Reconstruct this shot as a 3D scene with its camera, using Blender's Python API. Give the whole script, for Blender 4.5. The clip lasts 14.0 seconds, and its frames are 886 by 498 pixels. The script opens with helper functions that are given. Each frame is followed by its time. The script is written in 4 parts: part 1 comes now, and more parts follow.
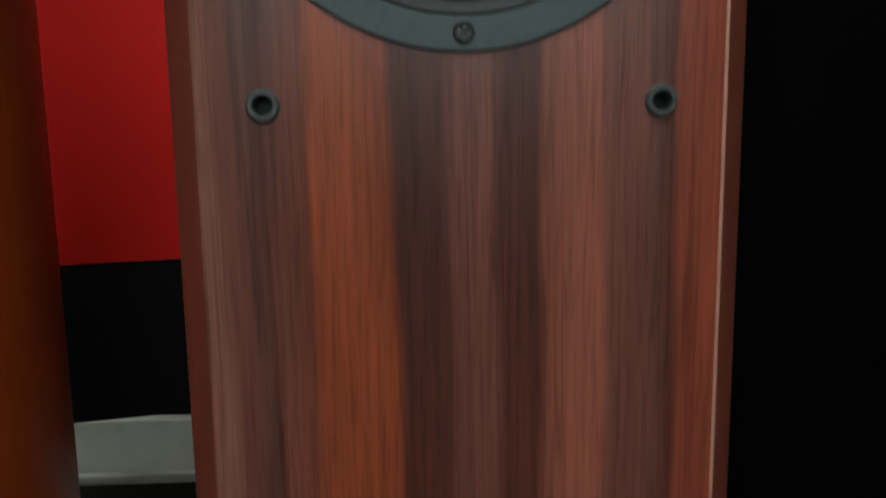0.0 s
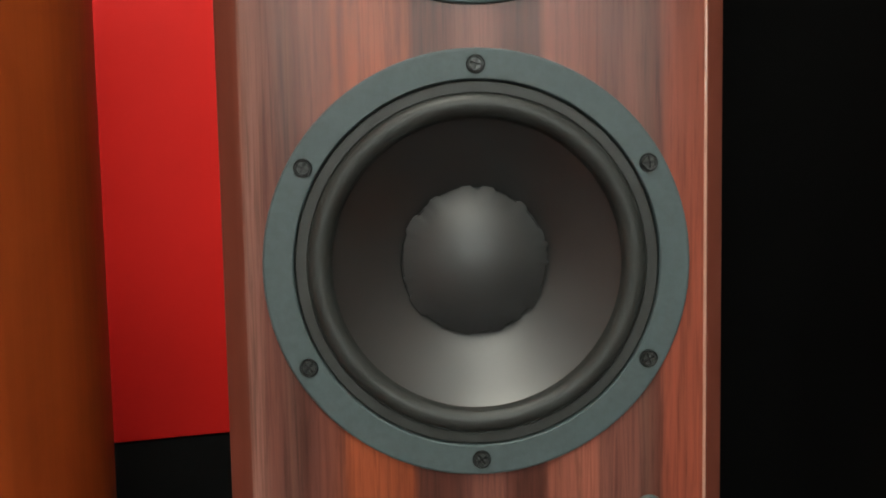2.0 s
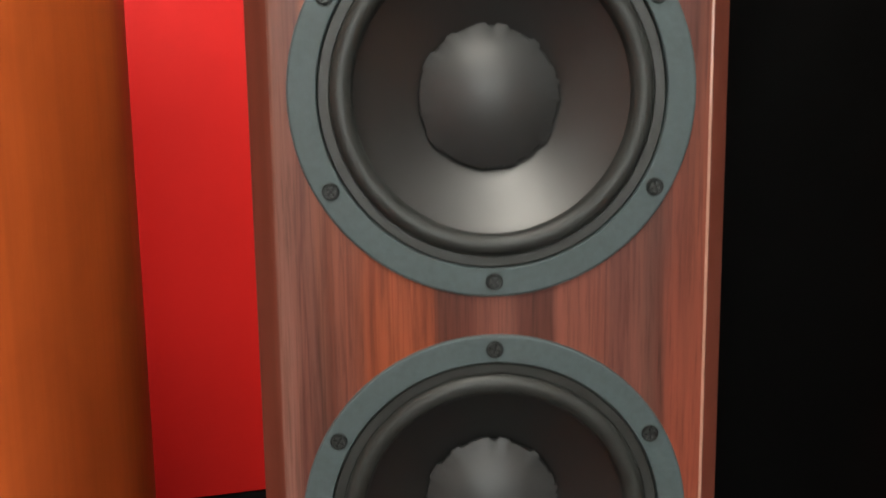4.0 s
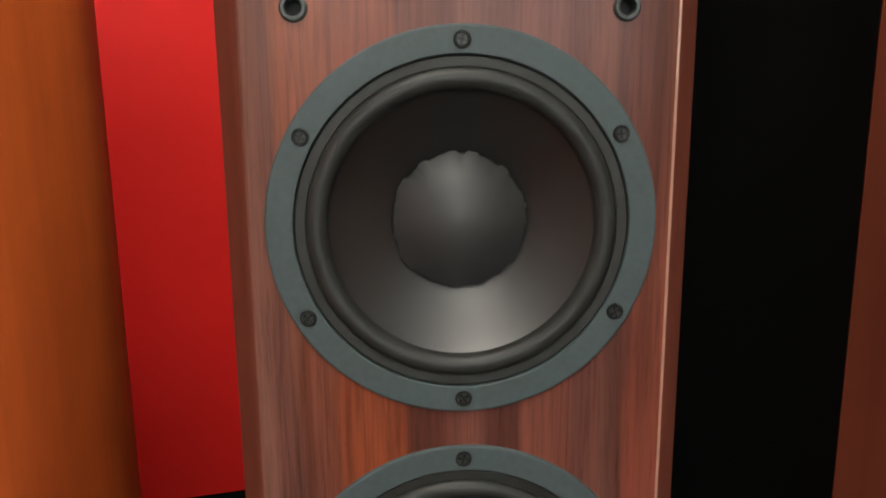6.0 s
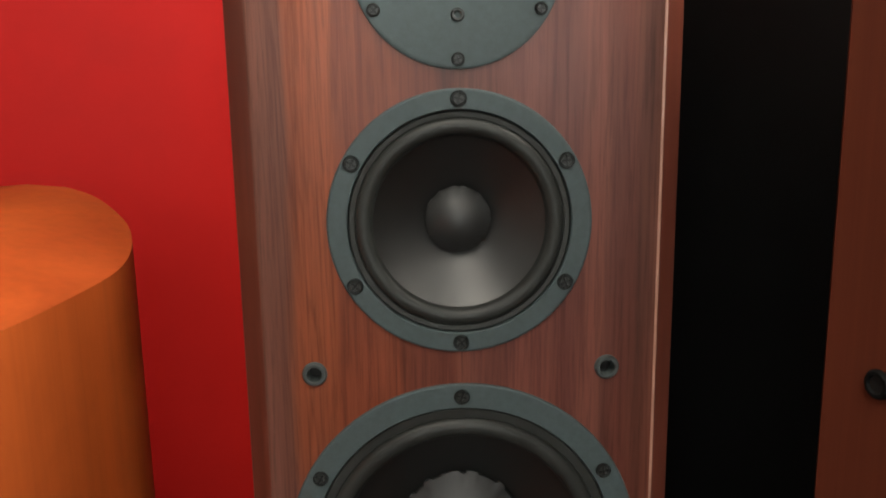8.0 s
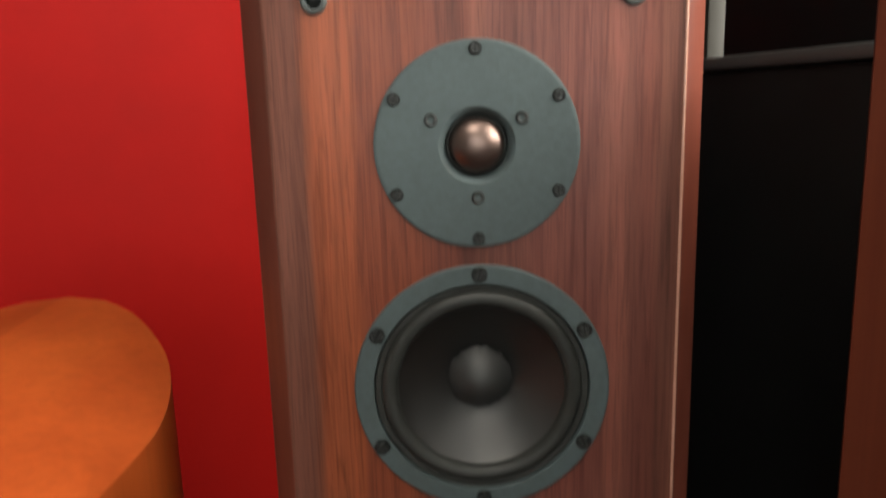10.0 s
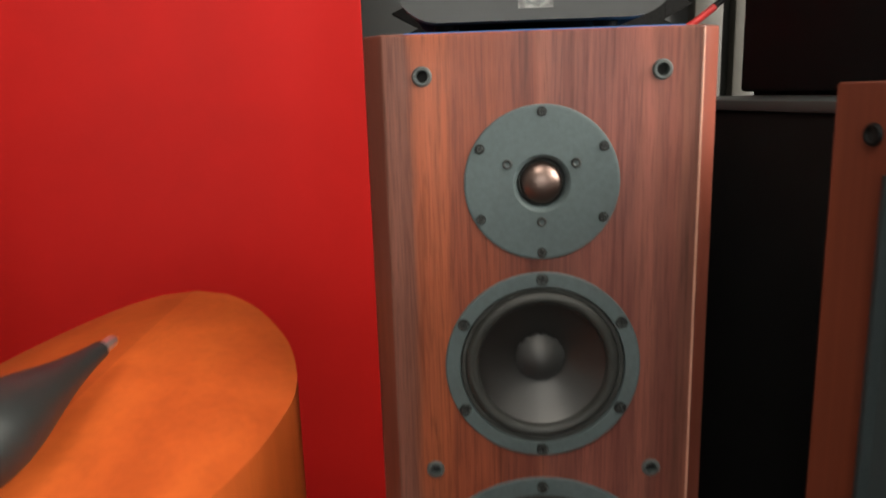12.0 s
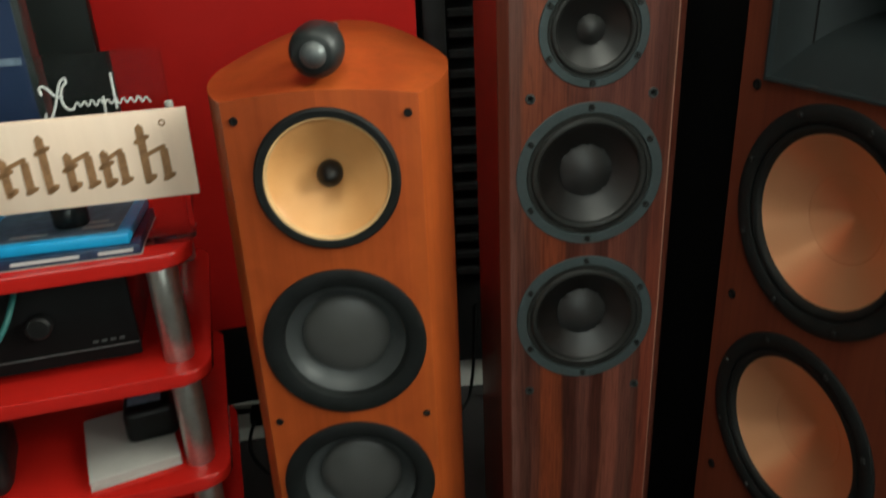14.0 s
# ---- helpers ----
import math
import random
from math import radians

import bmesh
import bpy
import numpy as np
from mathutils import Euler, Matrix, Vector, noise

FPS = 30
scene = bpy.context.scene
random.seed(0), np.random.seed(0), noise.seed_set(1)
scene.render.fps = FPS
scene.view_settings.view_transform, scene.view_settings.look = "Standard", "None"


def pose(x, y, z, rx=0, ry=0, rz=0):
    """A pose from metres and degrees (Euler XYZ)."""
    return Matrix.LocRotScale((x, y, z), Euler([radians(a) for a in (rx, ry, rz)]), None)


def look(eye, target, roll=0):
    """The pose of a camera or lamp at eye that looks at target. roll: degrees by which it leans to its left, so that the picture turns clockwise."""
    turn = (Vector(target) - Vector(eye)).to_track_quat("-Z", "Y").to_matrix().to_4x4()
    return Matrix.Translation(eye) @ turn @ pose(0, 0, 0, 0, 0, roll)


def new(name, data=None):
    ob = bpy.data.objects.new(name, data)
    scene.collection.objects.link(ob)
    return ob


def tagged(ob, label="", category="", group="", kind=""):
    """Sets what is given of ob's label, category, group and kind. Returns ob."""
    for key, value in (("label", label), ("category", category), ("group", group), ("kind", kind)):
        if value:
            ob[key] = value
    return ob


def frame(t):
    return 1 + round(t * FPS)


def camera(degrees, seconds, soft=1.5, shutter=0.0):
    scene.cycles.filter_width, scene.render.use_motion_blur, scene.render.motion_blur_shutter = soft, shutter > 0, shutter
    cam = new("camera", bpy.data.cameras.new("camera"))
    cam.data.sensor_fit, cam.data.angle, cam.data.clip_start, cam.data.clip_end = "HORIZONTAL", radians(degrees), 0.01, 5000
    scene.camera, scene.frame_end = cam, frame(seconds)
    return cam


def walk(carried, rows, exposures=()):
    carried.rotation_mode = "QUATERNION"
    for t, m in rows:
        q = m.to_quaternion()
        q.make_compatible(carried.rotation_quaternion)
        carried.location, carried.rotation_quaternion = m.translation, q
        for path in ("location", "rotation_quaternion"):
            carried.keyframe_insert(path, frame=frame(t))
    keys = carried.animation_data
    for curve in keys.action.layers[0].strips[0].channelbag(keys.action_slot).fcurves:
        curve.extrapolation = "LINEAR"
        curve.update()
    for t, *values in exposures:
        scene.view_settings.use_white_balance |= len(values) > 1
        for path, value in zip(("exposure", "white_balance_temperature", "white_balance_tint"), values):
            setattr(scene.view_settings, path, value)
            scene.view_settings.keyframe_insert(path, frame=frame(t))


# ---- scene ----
cam = camera(61.8, 14.0, 1.8, 0.4)

PATH = [
    (0, (-0.022, -0.292, 0.479), (0.065, 1.686, 0.195), -0.9),
    (0.5, (-0.023, -0.298, 0.532), (0.065, 1.691, 0.339), -0.9),
    (1, (-0.024, -0.305, 0.582), (0.044, 1.686, 0.404), -1.1),
    (1.5, (-0.028, -0.312, 0.616), (0.042, 1.681, 0.453), -1.1),
    (2, (-0.029, -0.33, 0.639), (0.051, 1.664, 0.503), -1.1),
    (2.5, (-0.031, -0.342, 0.652), (0.049, 1.652, 0.522), -1.0),
    (3, (-0.032, -0.349, 0.67), (0.026, 1.646, 0.556), -1.1),
    (3.5, (-0.049, -0.353, 0.707), (0.076, 1.642, 0.636), -1.0),
    (3.7, (-0.039, -0.351, 0.747), (0.024, 1.641, 0.576), -0.9),
    (6, (-0.028, -0.357, 0.879), (0.072, 1.596, 0.494), -0.5),
    (6.5, (-0.015, -0.368, 0.917), (0.019, 1.608, 0.606), -0.8),
    (7, (-0.016, -0.372, 0.974), (0.025, 1.603, 0.663), -0.8),
    (7.5, (-0.016, -0.373, 1.02), (0.019, 1.604, 0.717), -0.8),
    (7.7, (-0.021, -0.374, 1.034), (0.045, 1.599, 0.718), -0.9),
    (9.8, (-0.014, -0.379, 1.147), (-0.030, 1.56, 0.661), -1.4),
    (10, (-0.017, -0.374, 1.152), (-0.025, 1.586, 0.762), -1.7),
    (10.5, (-0.022, -0.364, 1.174), (-0.005, 1.622, 0.943), -1.9),
    (11, (-0.02, -0.367, 1.208), (-0.041, 1.616, 0.945), -2.2),
    (11.5, (-0.057, -0.386, 1.227), (-0.058, 1.566, 0.793), -2.1),
    (12, (-0.046, -0.494, 1.192), (-0.130, 1.459, 0.775), -1.8),
    (12.5, (-0.032, -0.612, 1.161), (-0.143, 1.329, 0.694), -0.7),
    (13, (-0.076, -0.707, 1.142), (-0.122, 1.208, 0.565), -0.8),
    (13.5, (-0.185, -0.814, 1.135), (-0.086, 1.069, 0.468), -1.8),
    (14, (-0.229, -0.913, 1.115), (-0.16, 0.927, 0.335), -2.7),
]
walk(cam, [(t, look(eye, target, roll)) for t, eye, target, roll in PATH],
     [(0.0, -0.42, 5950, 0), (0.5, 0.0, 6100, 3), (1.0, 0.15, 6250, 4), (1.5, 0.24, 6350, 2), (3.0, 0.47, 6350, 7), (3.7, 0.42, 6400, 8), (6.0, 0.0, 6500, 9), (7.5, -0.45, 6550, 9), (9.8, -0.78, 6600, 9),
      (11.0, -0.72, 6650, 9), (12.0, -0.62, 6650, 10), (12.5, -0.80, 6700, 11), (13.0, -0.98, 6550, 8), (14.0, -1.20, 6250, -2)])

# ---------------------------------------------------------------- world and lights
world = bpy.data.worlds.new("world")
scene.world = world
world.use_nodes = True
wn = world.node_tree
sky = wn.nodes.new("ShaderNodeTexSky")
sky.sky_type = "NISHITA"
sky.sun_disc = False
sky.sun_elevation = radians(38)
sky.sun_rotation = radians(160)
wn.links.new(sky.outputs[0], wn.nodes["Background"].inputs["Color"])
wn.nodes["Background"].inputs["Strength"].default_value = 0.08


def area_light(name, eye, target, sx, sy, watts, colour):
    lamp = bpy.data.lights.new(name, "AREA")
    lamp.shape, lamp.size, lamp.size_y, lamp.energy, lamp.color = "RECTANGLE", sx, sy, watts, colour
    ob = new(name, lamp)
    ob.matrix_world = look(eye, target)
    return ob


# light from unseen, assumed sources: a window on the visitor's right, one behind, and two ceiling panels before the
# speakers
ROOM = (-1.9, 1.9, -2.7, 1.05, 2.55)
EAST_Y, EAST_Z, EAST_W, EAST_H = -0.58, 1.90, 2.1, 0.95
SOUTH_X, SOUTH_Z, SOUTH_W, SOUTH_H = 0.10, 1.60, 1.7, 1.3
LAMP_D = 0.8
LAMPS = ((-0.22, -0.98, 0.7, 22), (1.42, -0.60, 0.7, 20))
# the right-hand window is unseen; its lamp is sized to light the speakers
area_light("unseen_east_light", (ROOM[1] - 0.03, EAST_Y, EAST_Z), (0, EAST_Y, EAST_Z), EAST_W - 0.1, EAST_H - 0.1, 235, (1.0, 0.95, 0.86))
area_light("unseen_south_light", (SOUTH_X, ROOM[2] + 0.03, SOUTH_Z), (SOUTH_X, 0, SOUTH_Z), SOUTH_W - 0.1, SOUTH_H - 0.1, 14, (1.0, 0.98, 0.90))
for lx, ly, lamp_w, watts in LAMPS:
    area_light("added_panel_light", (lx, ly, ROOM[4] - 0.062), (lx, ly, 0), lamp_w - 0.05, LAMP_D - 0.05, watts, (1.0, 0.94, 0.82))

# ---------------------------------------------------------------- materials


def material(name, build):
    m = bpy.data.materials.new(name)
    m.use_nodes = True
    nt = m.node_tree
    build(nt, nt.nodes["Principled BSDF"])
    return m


def node(nt, kind, **values):
    n = nt.nodes.new(kind)
    for key, value in values.items():
        n.inputs[key.replace("_", " ")].default_value = value
    return n


def coords(nt, scale, rot=(0, 0, 0)):
    tc = nt.nodes.new("ShaderNodeTexCoord")
    mp = nt.nodes.new("ShaderNodeMapping")
    mp.inputs["Scale"].default_value = scale
    mp.inputs["Rotation"].default_value = rot
    nt.links.new(tc.outputs["Object"], mp.inputs["Vector"])
    return mp.outputs[0]


def noise_tex(nt, vec, scale=1.0, detail=4.0, rough=0.55, distortion=0.0):
    n = node(nt, "ShaderNodeTexNoise", Scale=scale, Detail=detail, Roughness=rough, Distortion=distortion)
    nt.links.new(vec, n.inputs["Vector"])
    return n.outputs["Fac"]


def ramp(nt, fac, stops):
    r = nt.nodes.new("ShaderNodeValToRGB")
    e = r.color_ramp.elements
    while len(e) < len(stops):
        e.new(0.5)
    for i, (p, c) in enumerate(stops):
        e[i].position, e[i].color = p, (*c, 1)
    nt.links.new(fac, r.inputs[0])
    return r.outputs[0]


def mix(nt, fac, a, b, mode="MIX"):
    m = nt.nodes.new("ShaderNodeMix")
    m.data_type, m.blend_type = "RGBA", mode
    for sock, v in ((m.inputs[0], fac), (m.inputs[6], a), (m.inputs[7], b)):
        if isinstance(v, bpy.types.NodeSocket):
            nt.links.new(v, sock)
        elif isinstance(v, tuple):
            sock.default_value = (*v, 1)
        else:
            sock.default_value = v
    return m.outputs[2]


def bump(nt, p, height, strength, distance=0.001):
    b = node(nt, "ShaderNodeBump", Strength=strength, Distance=distance)
    nt.links.new(height, b.inputs["Height"])
    nt.links.new(b.outputs[0], p.inputs["Normal"])


def rough_range(nt, p, fac, lo, hi):
    m = nt.nodes.new("ShaderNodeMapRange")
    m.inputs["To Min"].default_value, m.inputs["To Max"].default_value = lo, hi
    nt.links.new(fac, m.inputs[0])
    nt.links.new(m.outputs[0], p.inputs["Roughness"])


def wood(name, bands, grain, tint_amount, rough=(0.3, 0.45), band_scale=13.0, coat=0.15, bands_warp=0.12, grain_scale=150.0, mottle=0.25, matched=False):
    """Veneer: wide vertical bands of heartwood and sapwood, fine dark pores and a slow mottling."""
    def build(nt, p):
        band = noise_tex(nt, coords(nt, (1, 0.35, bands_warp * 0.4)), band_scale, 3.0, 0.6, 0.25)
        col = ramp(nt, band, bands)
        fine = noise_tex(nt, coords(nt, (1, 1, 0.012)), grain_scale, 4.0, 0.65, 0.1)
        col = mix(nt, tint_amount, col, ramp(nt, fine, grain), "MULTIPLY")
        slow = noise_tex(nt, coords(nt, (1, 1, 0.35)), 9.0, 3.0, 0.5, 0.4)
        col = mix(nt, mottle, col, ramp(nt, slow, [(0.3, (0.55, 0.5, 0.5)), (0.7, (1.25, 1.2, 1.15))]), "MULTIPLY")
        nt.links.new(col, p.inputs["Base Color"])
        if matched:
            # two leaves of veneer meet on the middle line, one a shade darker
            sep = nt.nodes.new("ShaderNodeSeparateXYZ")
            nt.links.new(coords(nt, (1, 1, 1)), sep.inputs[0])
            side = nt.nodes.new("ShaderNodeMath")
            side.operation = "GREATER_THAN"
            nt.links.new(sep.outputs["X"], side.inputs[0])
            side.inputs[1].default_value = -0.004
            col = mix(nt, 1.0, col, ramp(nt, side.outputs[0], [(0.0, (0.86, 0.82, 0.82)), (1.0, (1.04, 1.04, 1.04))]), "MULTIPLY")
            blotch = noise_tex(nt, coords(nt, (1, 1, 0.7)), 26.0, 4.0, 0.6, 0.6)
            col = mix(nt, 0.4, col, ramp(nt, blotch, [(0.35, (0.78, 0.72, 0.70)), (0.65, (1.15, 1.15, 1.15))]), "MULTIPLY")
        nt.links.new(col, p.inputs["Base Color"])
        rough_range(nt, p, slow, *rough)
        p.inputs["Coat Weight"].default_value = coat
        p.inputs["Coat Roughness"].default_value = 0.25
        p.inputs["Specular IOR Level"].default_value = 0.28
        bump(nt, p, fine, 0.12, 0.0006)
    return material(name, build)


def plain(name, colour, rough=0.5, metal=0.0, vary=0.15, scale=60.0, bumpy=0.0, bump_scale=600.0, coat=0.0, spec=0.5):
    def build(nt, p):
        n = noise_tex(nt, coords(nt, (1, 1, 1)), scale, 4.0, 0.6)
        lo, hi = tuple(c * (1 - vary) for c in colour), tuple(min(1, c * (1 + vary)) for c in colour)
        nt.links.new(ramp(nt, n, [(0.3, lo), (0.7, hi)]), p.inputs["Base Color"])
        rough_range(nt, p, n, max(0.02, rough - 0.06), min(1, rough + 0.06))
        p.inputs["Metallic"].default_value = metal
        p.inputs["Coat Weight"].default_value = coat
        p.inputs["Specular IOR Level"].default_value = spec
        if bumpy:
            bump(nt, p, noise_tex(nt, coords(nt, (1, 1, 1)), bump_scale, 2.0, 0.6), bumpy, 0.0006)
    return material(name, build)


def rosewood_build(nt, p):
    """Rosewood veneer laid in upright flitches: each stop is one strip of the sheet across the front."""
    tc = nt.nodes.new("ShaderNodeTexCoord")
    sep = nt.nodes.new("ShaderNodeSeparateXYZ")
    nt.links.new(tc.outputs["Object"], sep.inputs[0])
    drift = noise_tex(nt, coords(nt, (0.6, 0.6, 1.3)), 3.0, 3.0, 0.5)
    edge = noise_tex(nt, coords(nt, (1, 1, 0.05)), 60.0, 4.0, 0.6)
    def lin(a, m, b):
        n = nt.nodes.new("ShaderNodeMath")
        n.operation = "MULTIPLY_ADD"
        nt.links.new(a, n.inputs[0])
        n.inputs[1].default_value, n.inputs[2].default_value = m, b
        return n.outputs[0]
    def add(a, b):
        n = nt.nodes.new("ShaderNodeMath")
        nt.links.new(a, n.inputs[0])
        nt.links.new(b, n.inputs[1])
        return n.outputs[0]
    across = add(add(lin(sep.outputs["X"], 4.2, 0.5), lin(drift, 0.08, -0.040)), lin(edge, 0.050, -0.0250))
    strips = ramp(nt, across, ROSEWOOD_STRIPS)
    fine = noise_tex(nt, coords(nt, (1, 1, 0.040)), 380.0, 5.0, 0.7, 0.3)
    streak = noise_tex(nt, coords(nt, (1, 0.6, 0.045)), 40.0, 4.0, 0.6, 0.5)
    merge = nt.nodes.new("ShaderNodeMapRange")
    for key, value in (("From Min", 0.62), ("From Max", 0.95), ("To Min", 0.0), ("To Max", 0.92)):
        merge.inputs[key].default_value = value
    nt.links.new(sep.outputs["Z"], merge.inputs[0])
    strips = mix(nt, merge.outputs[0], strips, ramp(nt, across, UPPER_STRIPS))
    col = mix(nt, 0.27, strips, ramp(nt, streak, [(0.32, (0.45, 0.38, 0.38)), (0.48, (0.95, 0.93, 0.92)), (0.68, (1.4, 1.36, 1.32))]), "MULTIPLY")
    smoke = noise_tex(nt, coords(nt, (1, 0.6, 0.09)), 15.0, 4.0, 0.6, 0.9)
    col = mix(nt, 0.66, col, ramp(nt, smoke, [(0.32, (0.38, 0.34, 0.34)), (0.47, (0.92, 0.90, 0.89)), (0.66, (1.3, 1.26, 1.22))]), "MULTIPLY")
    col = mix(nt, 0.40, col, ramp(nt, fine, [(0.38, (0.34, 0.27, 0.26)), (0.5, (0.98, 0.97, 0.96)), (0.64, (1.35, 1.33, 1.3))]), "MULTIPLY")
    vein = noise_tex(nt, coords(nt, (1, 0.7, 0.022)), 60.0, 3.0, 0.6, 1.2)
    col = mix(nt, 0.42, col, ramp(nt, vein, [(0.48, (1, 1, 1)), (0.497, (0.5, 0.4, 0.38)), (0.503, (0.5, 0.4, 0.38)), (0.52, (1, 1, 1))]), "MULTIPLY")
    # side-facing wood turns darker red-brown: partly its veneer, partly shade put into the colour
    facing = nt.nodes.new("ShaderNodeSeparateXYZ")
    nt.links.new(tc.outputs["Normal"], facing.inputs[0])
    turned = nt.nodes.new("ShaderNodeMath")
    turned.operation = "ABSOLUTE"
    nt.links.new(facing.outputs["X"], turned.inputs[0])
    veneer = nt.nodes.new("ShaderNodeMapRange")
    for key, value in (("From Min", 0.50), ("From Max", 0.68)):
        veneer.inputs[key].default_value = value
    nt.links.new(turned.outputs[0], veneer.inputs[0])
    shaded_flank = mix(nt, 0.5, SHADED_SIDE, ramp(nt, streak, [(0.32, (0.55, 0.5, 0.5)), (0.66, (1.35, 1.3, 1.3))]), "MULTIPLY")
    col = mix(nt, veneer.outputs[0], col, shaded_flank)
    nt.links.new(col, p.inputs["Base Color"])
    rough_range(nt, p, streak, 0.30, 0.42)
    p.inputs["Specular IOR Level"].default_value = 0.31
    bump(nt, p, fine, 0.06, 0.0004)


# PINK is the strip's own colour, lifted slightly for gloss haze
BROWN, ORANGE, DARK, PINK, GREY = (0.155, 0.044, 0.027), (0.285, 0.066, 0.026), (0.088, 0.027, 0.019), (0.265, 0.085, 0.057), (0.108, 0.047, 0.036)
PALE, MAUVE, RUST, SHADED_SIDE = (0.205, 0.092, 0.072), (0.150, 0.054, 0.041), (0.205, 0.049, 0.029), (0.155, 0.041, 0.026)
ROSEWOOD_STRIPS = [(0.085, PALE), (0.115, MAUVE), (0.15, GREY), (0.165, DARK), (0.175, MAUVE), (0.23, BROWN), (0.25, ORANGE), (0.372, ORANGE), (0.385, DARK), (0.455, DARK),
                   (0.475, MAUVE), (0.54, MAUVE), (0.555, DARK), (0.612, DARK), (0.628, PINK), (0.72, PINK), (0.74, MAUVE), (0.80, MAUVE), (0.82, GREY), (0.845, DARK), (0.86, RUST), (0.94, RUST), (0.97, MAUVE)]
UPPER_STRIPS = [(0.13, (0.130, 0.050, 0.036)), (0.15, (0.235, 0.062, 0.026)), (0.235, (0.235, 0.062, 0.026)), (0.25, (0.160, 0.042, 0.022)), (0.38, (0.165, 0.043, 0.023)), (0.42, (0.165, 0.045, 0.028)), (0.49, (0.165, 0.045, 0.028)),
                (0.503, (0.205, 0.068, 0.046)), (0.518, (0.205, 0.068, 0.046)), (0.53, (0.138, 0.045, 0.034)), (0.60, (0.138, 0.045, 0.034)), (0.62, (0.158, 0.051, 0.040)), (0.76, (0.158, 0.051, 0.040)),
                (0.78, (0.200, 0.067, 0.049)), (0.81, (0.200, 0.067, 0.049)), (0.83, (0.145, 0.048, 0.036)), (0.87, (0.145, 0.048, 0.036)), (0.90, (0.130, 0.050, 0.036))]
ROSEWOOD = material("rosewood_veneer", rosewood_build)
EDGE_GLINT = plain("pale_edge_glint", (0.44, 0.225, 0.165), 0.24, 0.0, 0.1, 60, 0.0, 600, 0.8)
CHERRY = wood("orange_cherry_veneer",
              [(0.3, (0.35, 0.064, 0.013)), (0.5, (0.44, 0.086, 0.017)), (0.7, (0.51, 0.109, 0.021))],
              [(0.3, (0.75, 0.7, 0.65)), (0.6, (1.05, 1.05, 1.05))], 0.4, (0.34, 0.46), 9.0, 0.04, matched=True)
RED_CHERRY = wood("red_cherry_vinyl",
                  [(0.3, (0.112, 0.025, 0.013)), (0.5, (0.138, 0.032, 0.015)), (0.7, (0.16, 0.039, 0.018))],
                  [(0.3, (0.7, 0.62, 0.6)), (0.6, (1.05, 1.05, 1.05))], 0.5, (0.45, 0.55), 11.0, 0.0)
FRAME_GREY = plain("grey_green_powder_coat", (0.063, 0.085, 0.089), 0.55, 0.0, 0.10, 300, 0.1, 900, 0.0, 0.3)
BAFFLE_GREY = plain("dark_grey_satin_lacquer", (0.021, 0.0225, 0.0225), 0.42, 0.0, 0.06, 30, 0.05, 700)
RUBBER = plain("black_rubber", (0.0245, 0.0262, 0.0245), 0.45, 0.0, 0.15, 50, 0.0, 600, 0.0, 0.35)
TRIM_BLACK = plain("matt_black_trim_ring", (0.010, 0.0115, 0.0115), 0.55, 0.0, 0.2, 50, 0.1, 700, 0.0, 0.2)
CONE_BLACK = plain("black_polypropylene_cone", (0.0034, 0.0038, 0.0037), 0.46, 0.0, 0.12, 40, 0.0, 600, 0.0, 1.0)
CAP_BLACK = plain("dust_cap_black", (0.026, 0.027, 0.027), 0.52, 0.0, 0.1, 40, 0.0, 600, 0.0, 0.6)
BLACK = plain("matt_black", (0.0033, 0.0035, 0.0037), 0.7, 0.0, 0.3, 30, 0.05, 600, 0.0, 0.2)
HOLE = plain("socket_black", (0.004, 0.004, 0.004), 0.7)
SCREW = plain("blackened_screw_steel", (0.007, 0.0075, 0.0075), 0.45, 0.0, 0.3, 300, 0.0, 600, 0.0, 0.3)
SCREW_GLINT = plain("highlighted_screw_steel", (0.040, 0.043, 0.042), 0.40, 0.3, 0.4, 400)
DOME = plain("bronze_coated_dome", (0.19, 0.135, 0.118), 0.38, 1.0, 0.06, 30)
SOCKET = plain("dark_grey_socket_plastic", (0.048, 0.058, 0.058), 0.5, 0.0, 0.1, 90)
BLUE_FOAM = plain("blue_foam_sheet", (0.012, 0.11, 0.34), 0.6, 0.0, 0.1, 60)
def kevlar_build(nt, p):
    """Yellow woven cone: two crossed sets of fine threads."""
    a = node(nt, "ShaderNodeTexWave", Scale=160.0, Distortion=0.0)
    a.bands_direction = "X"
    b = node(nt, "ShaderNodeTexWave", Scale=160.0, Distortion=0.0)
    b.bands_direction = "Z"
    for w in (a, b):
        nt.links.new(coords(nt, (1, 1, 1), (0, 0.6, 0)), w.inputs["Vector"])
    weave = mix(nt, 0.5, a.outputs["Color"], b.outputs["Color"])
    cloud = noise_tex(nt, coords(nt, (1, 1, 1)), 30.0, 3.0, 0.5)
    col = mix(nt, 0.35, ramp(nt, cloud, [(0.3, (0.80, 0.39, 0.135)), (0.7, (0.87, 0.46, 0.175))]), ramp(nt, weave, [(0.2, (0.55, 0.5, 0.45)), (0.8, (1.15, 1.15, 1.15))]), "MULTIPLY")
    nt.links.new(col, p.inputs["Base Color"])
    p.inputs["Roughness"].default_value = 0.42
    bump(nt, p, weave, 0.25, 0.0003)


TAN_RIM = plain("pale_tan_foam", (0.74, 0.47, 0.22), 0.6, 0.0, 0.08, 60)
KEVLAR = material("yellow_woven_cone", kevlar_build)


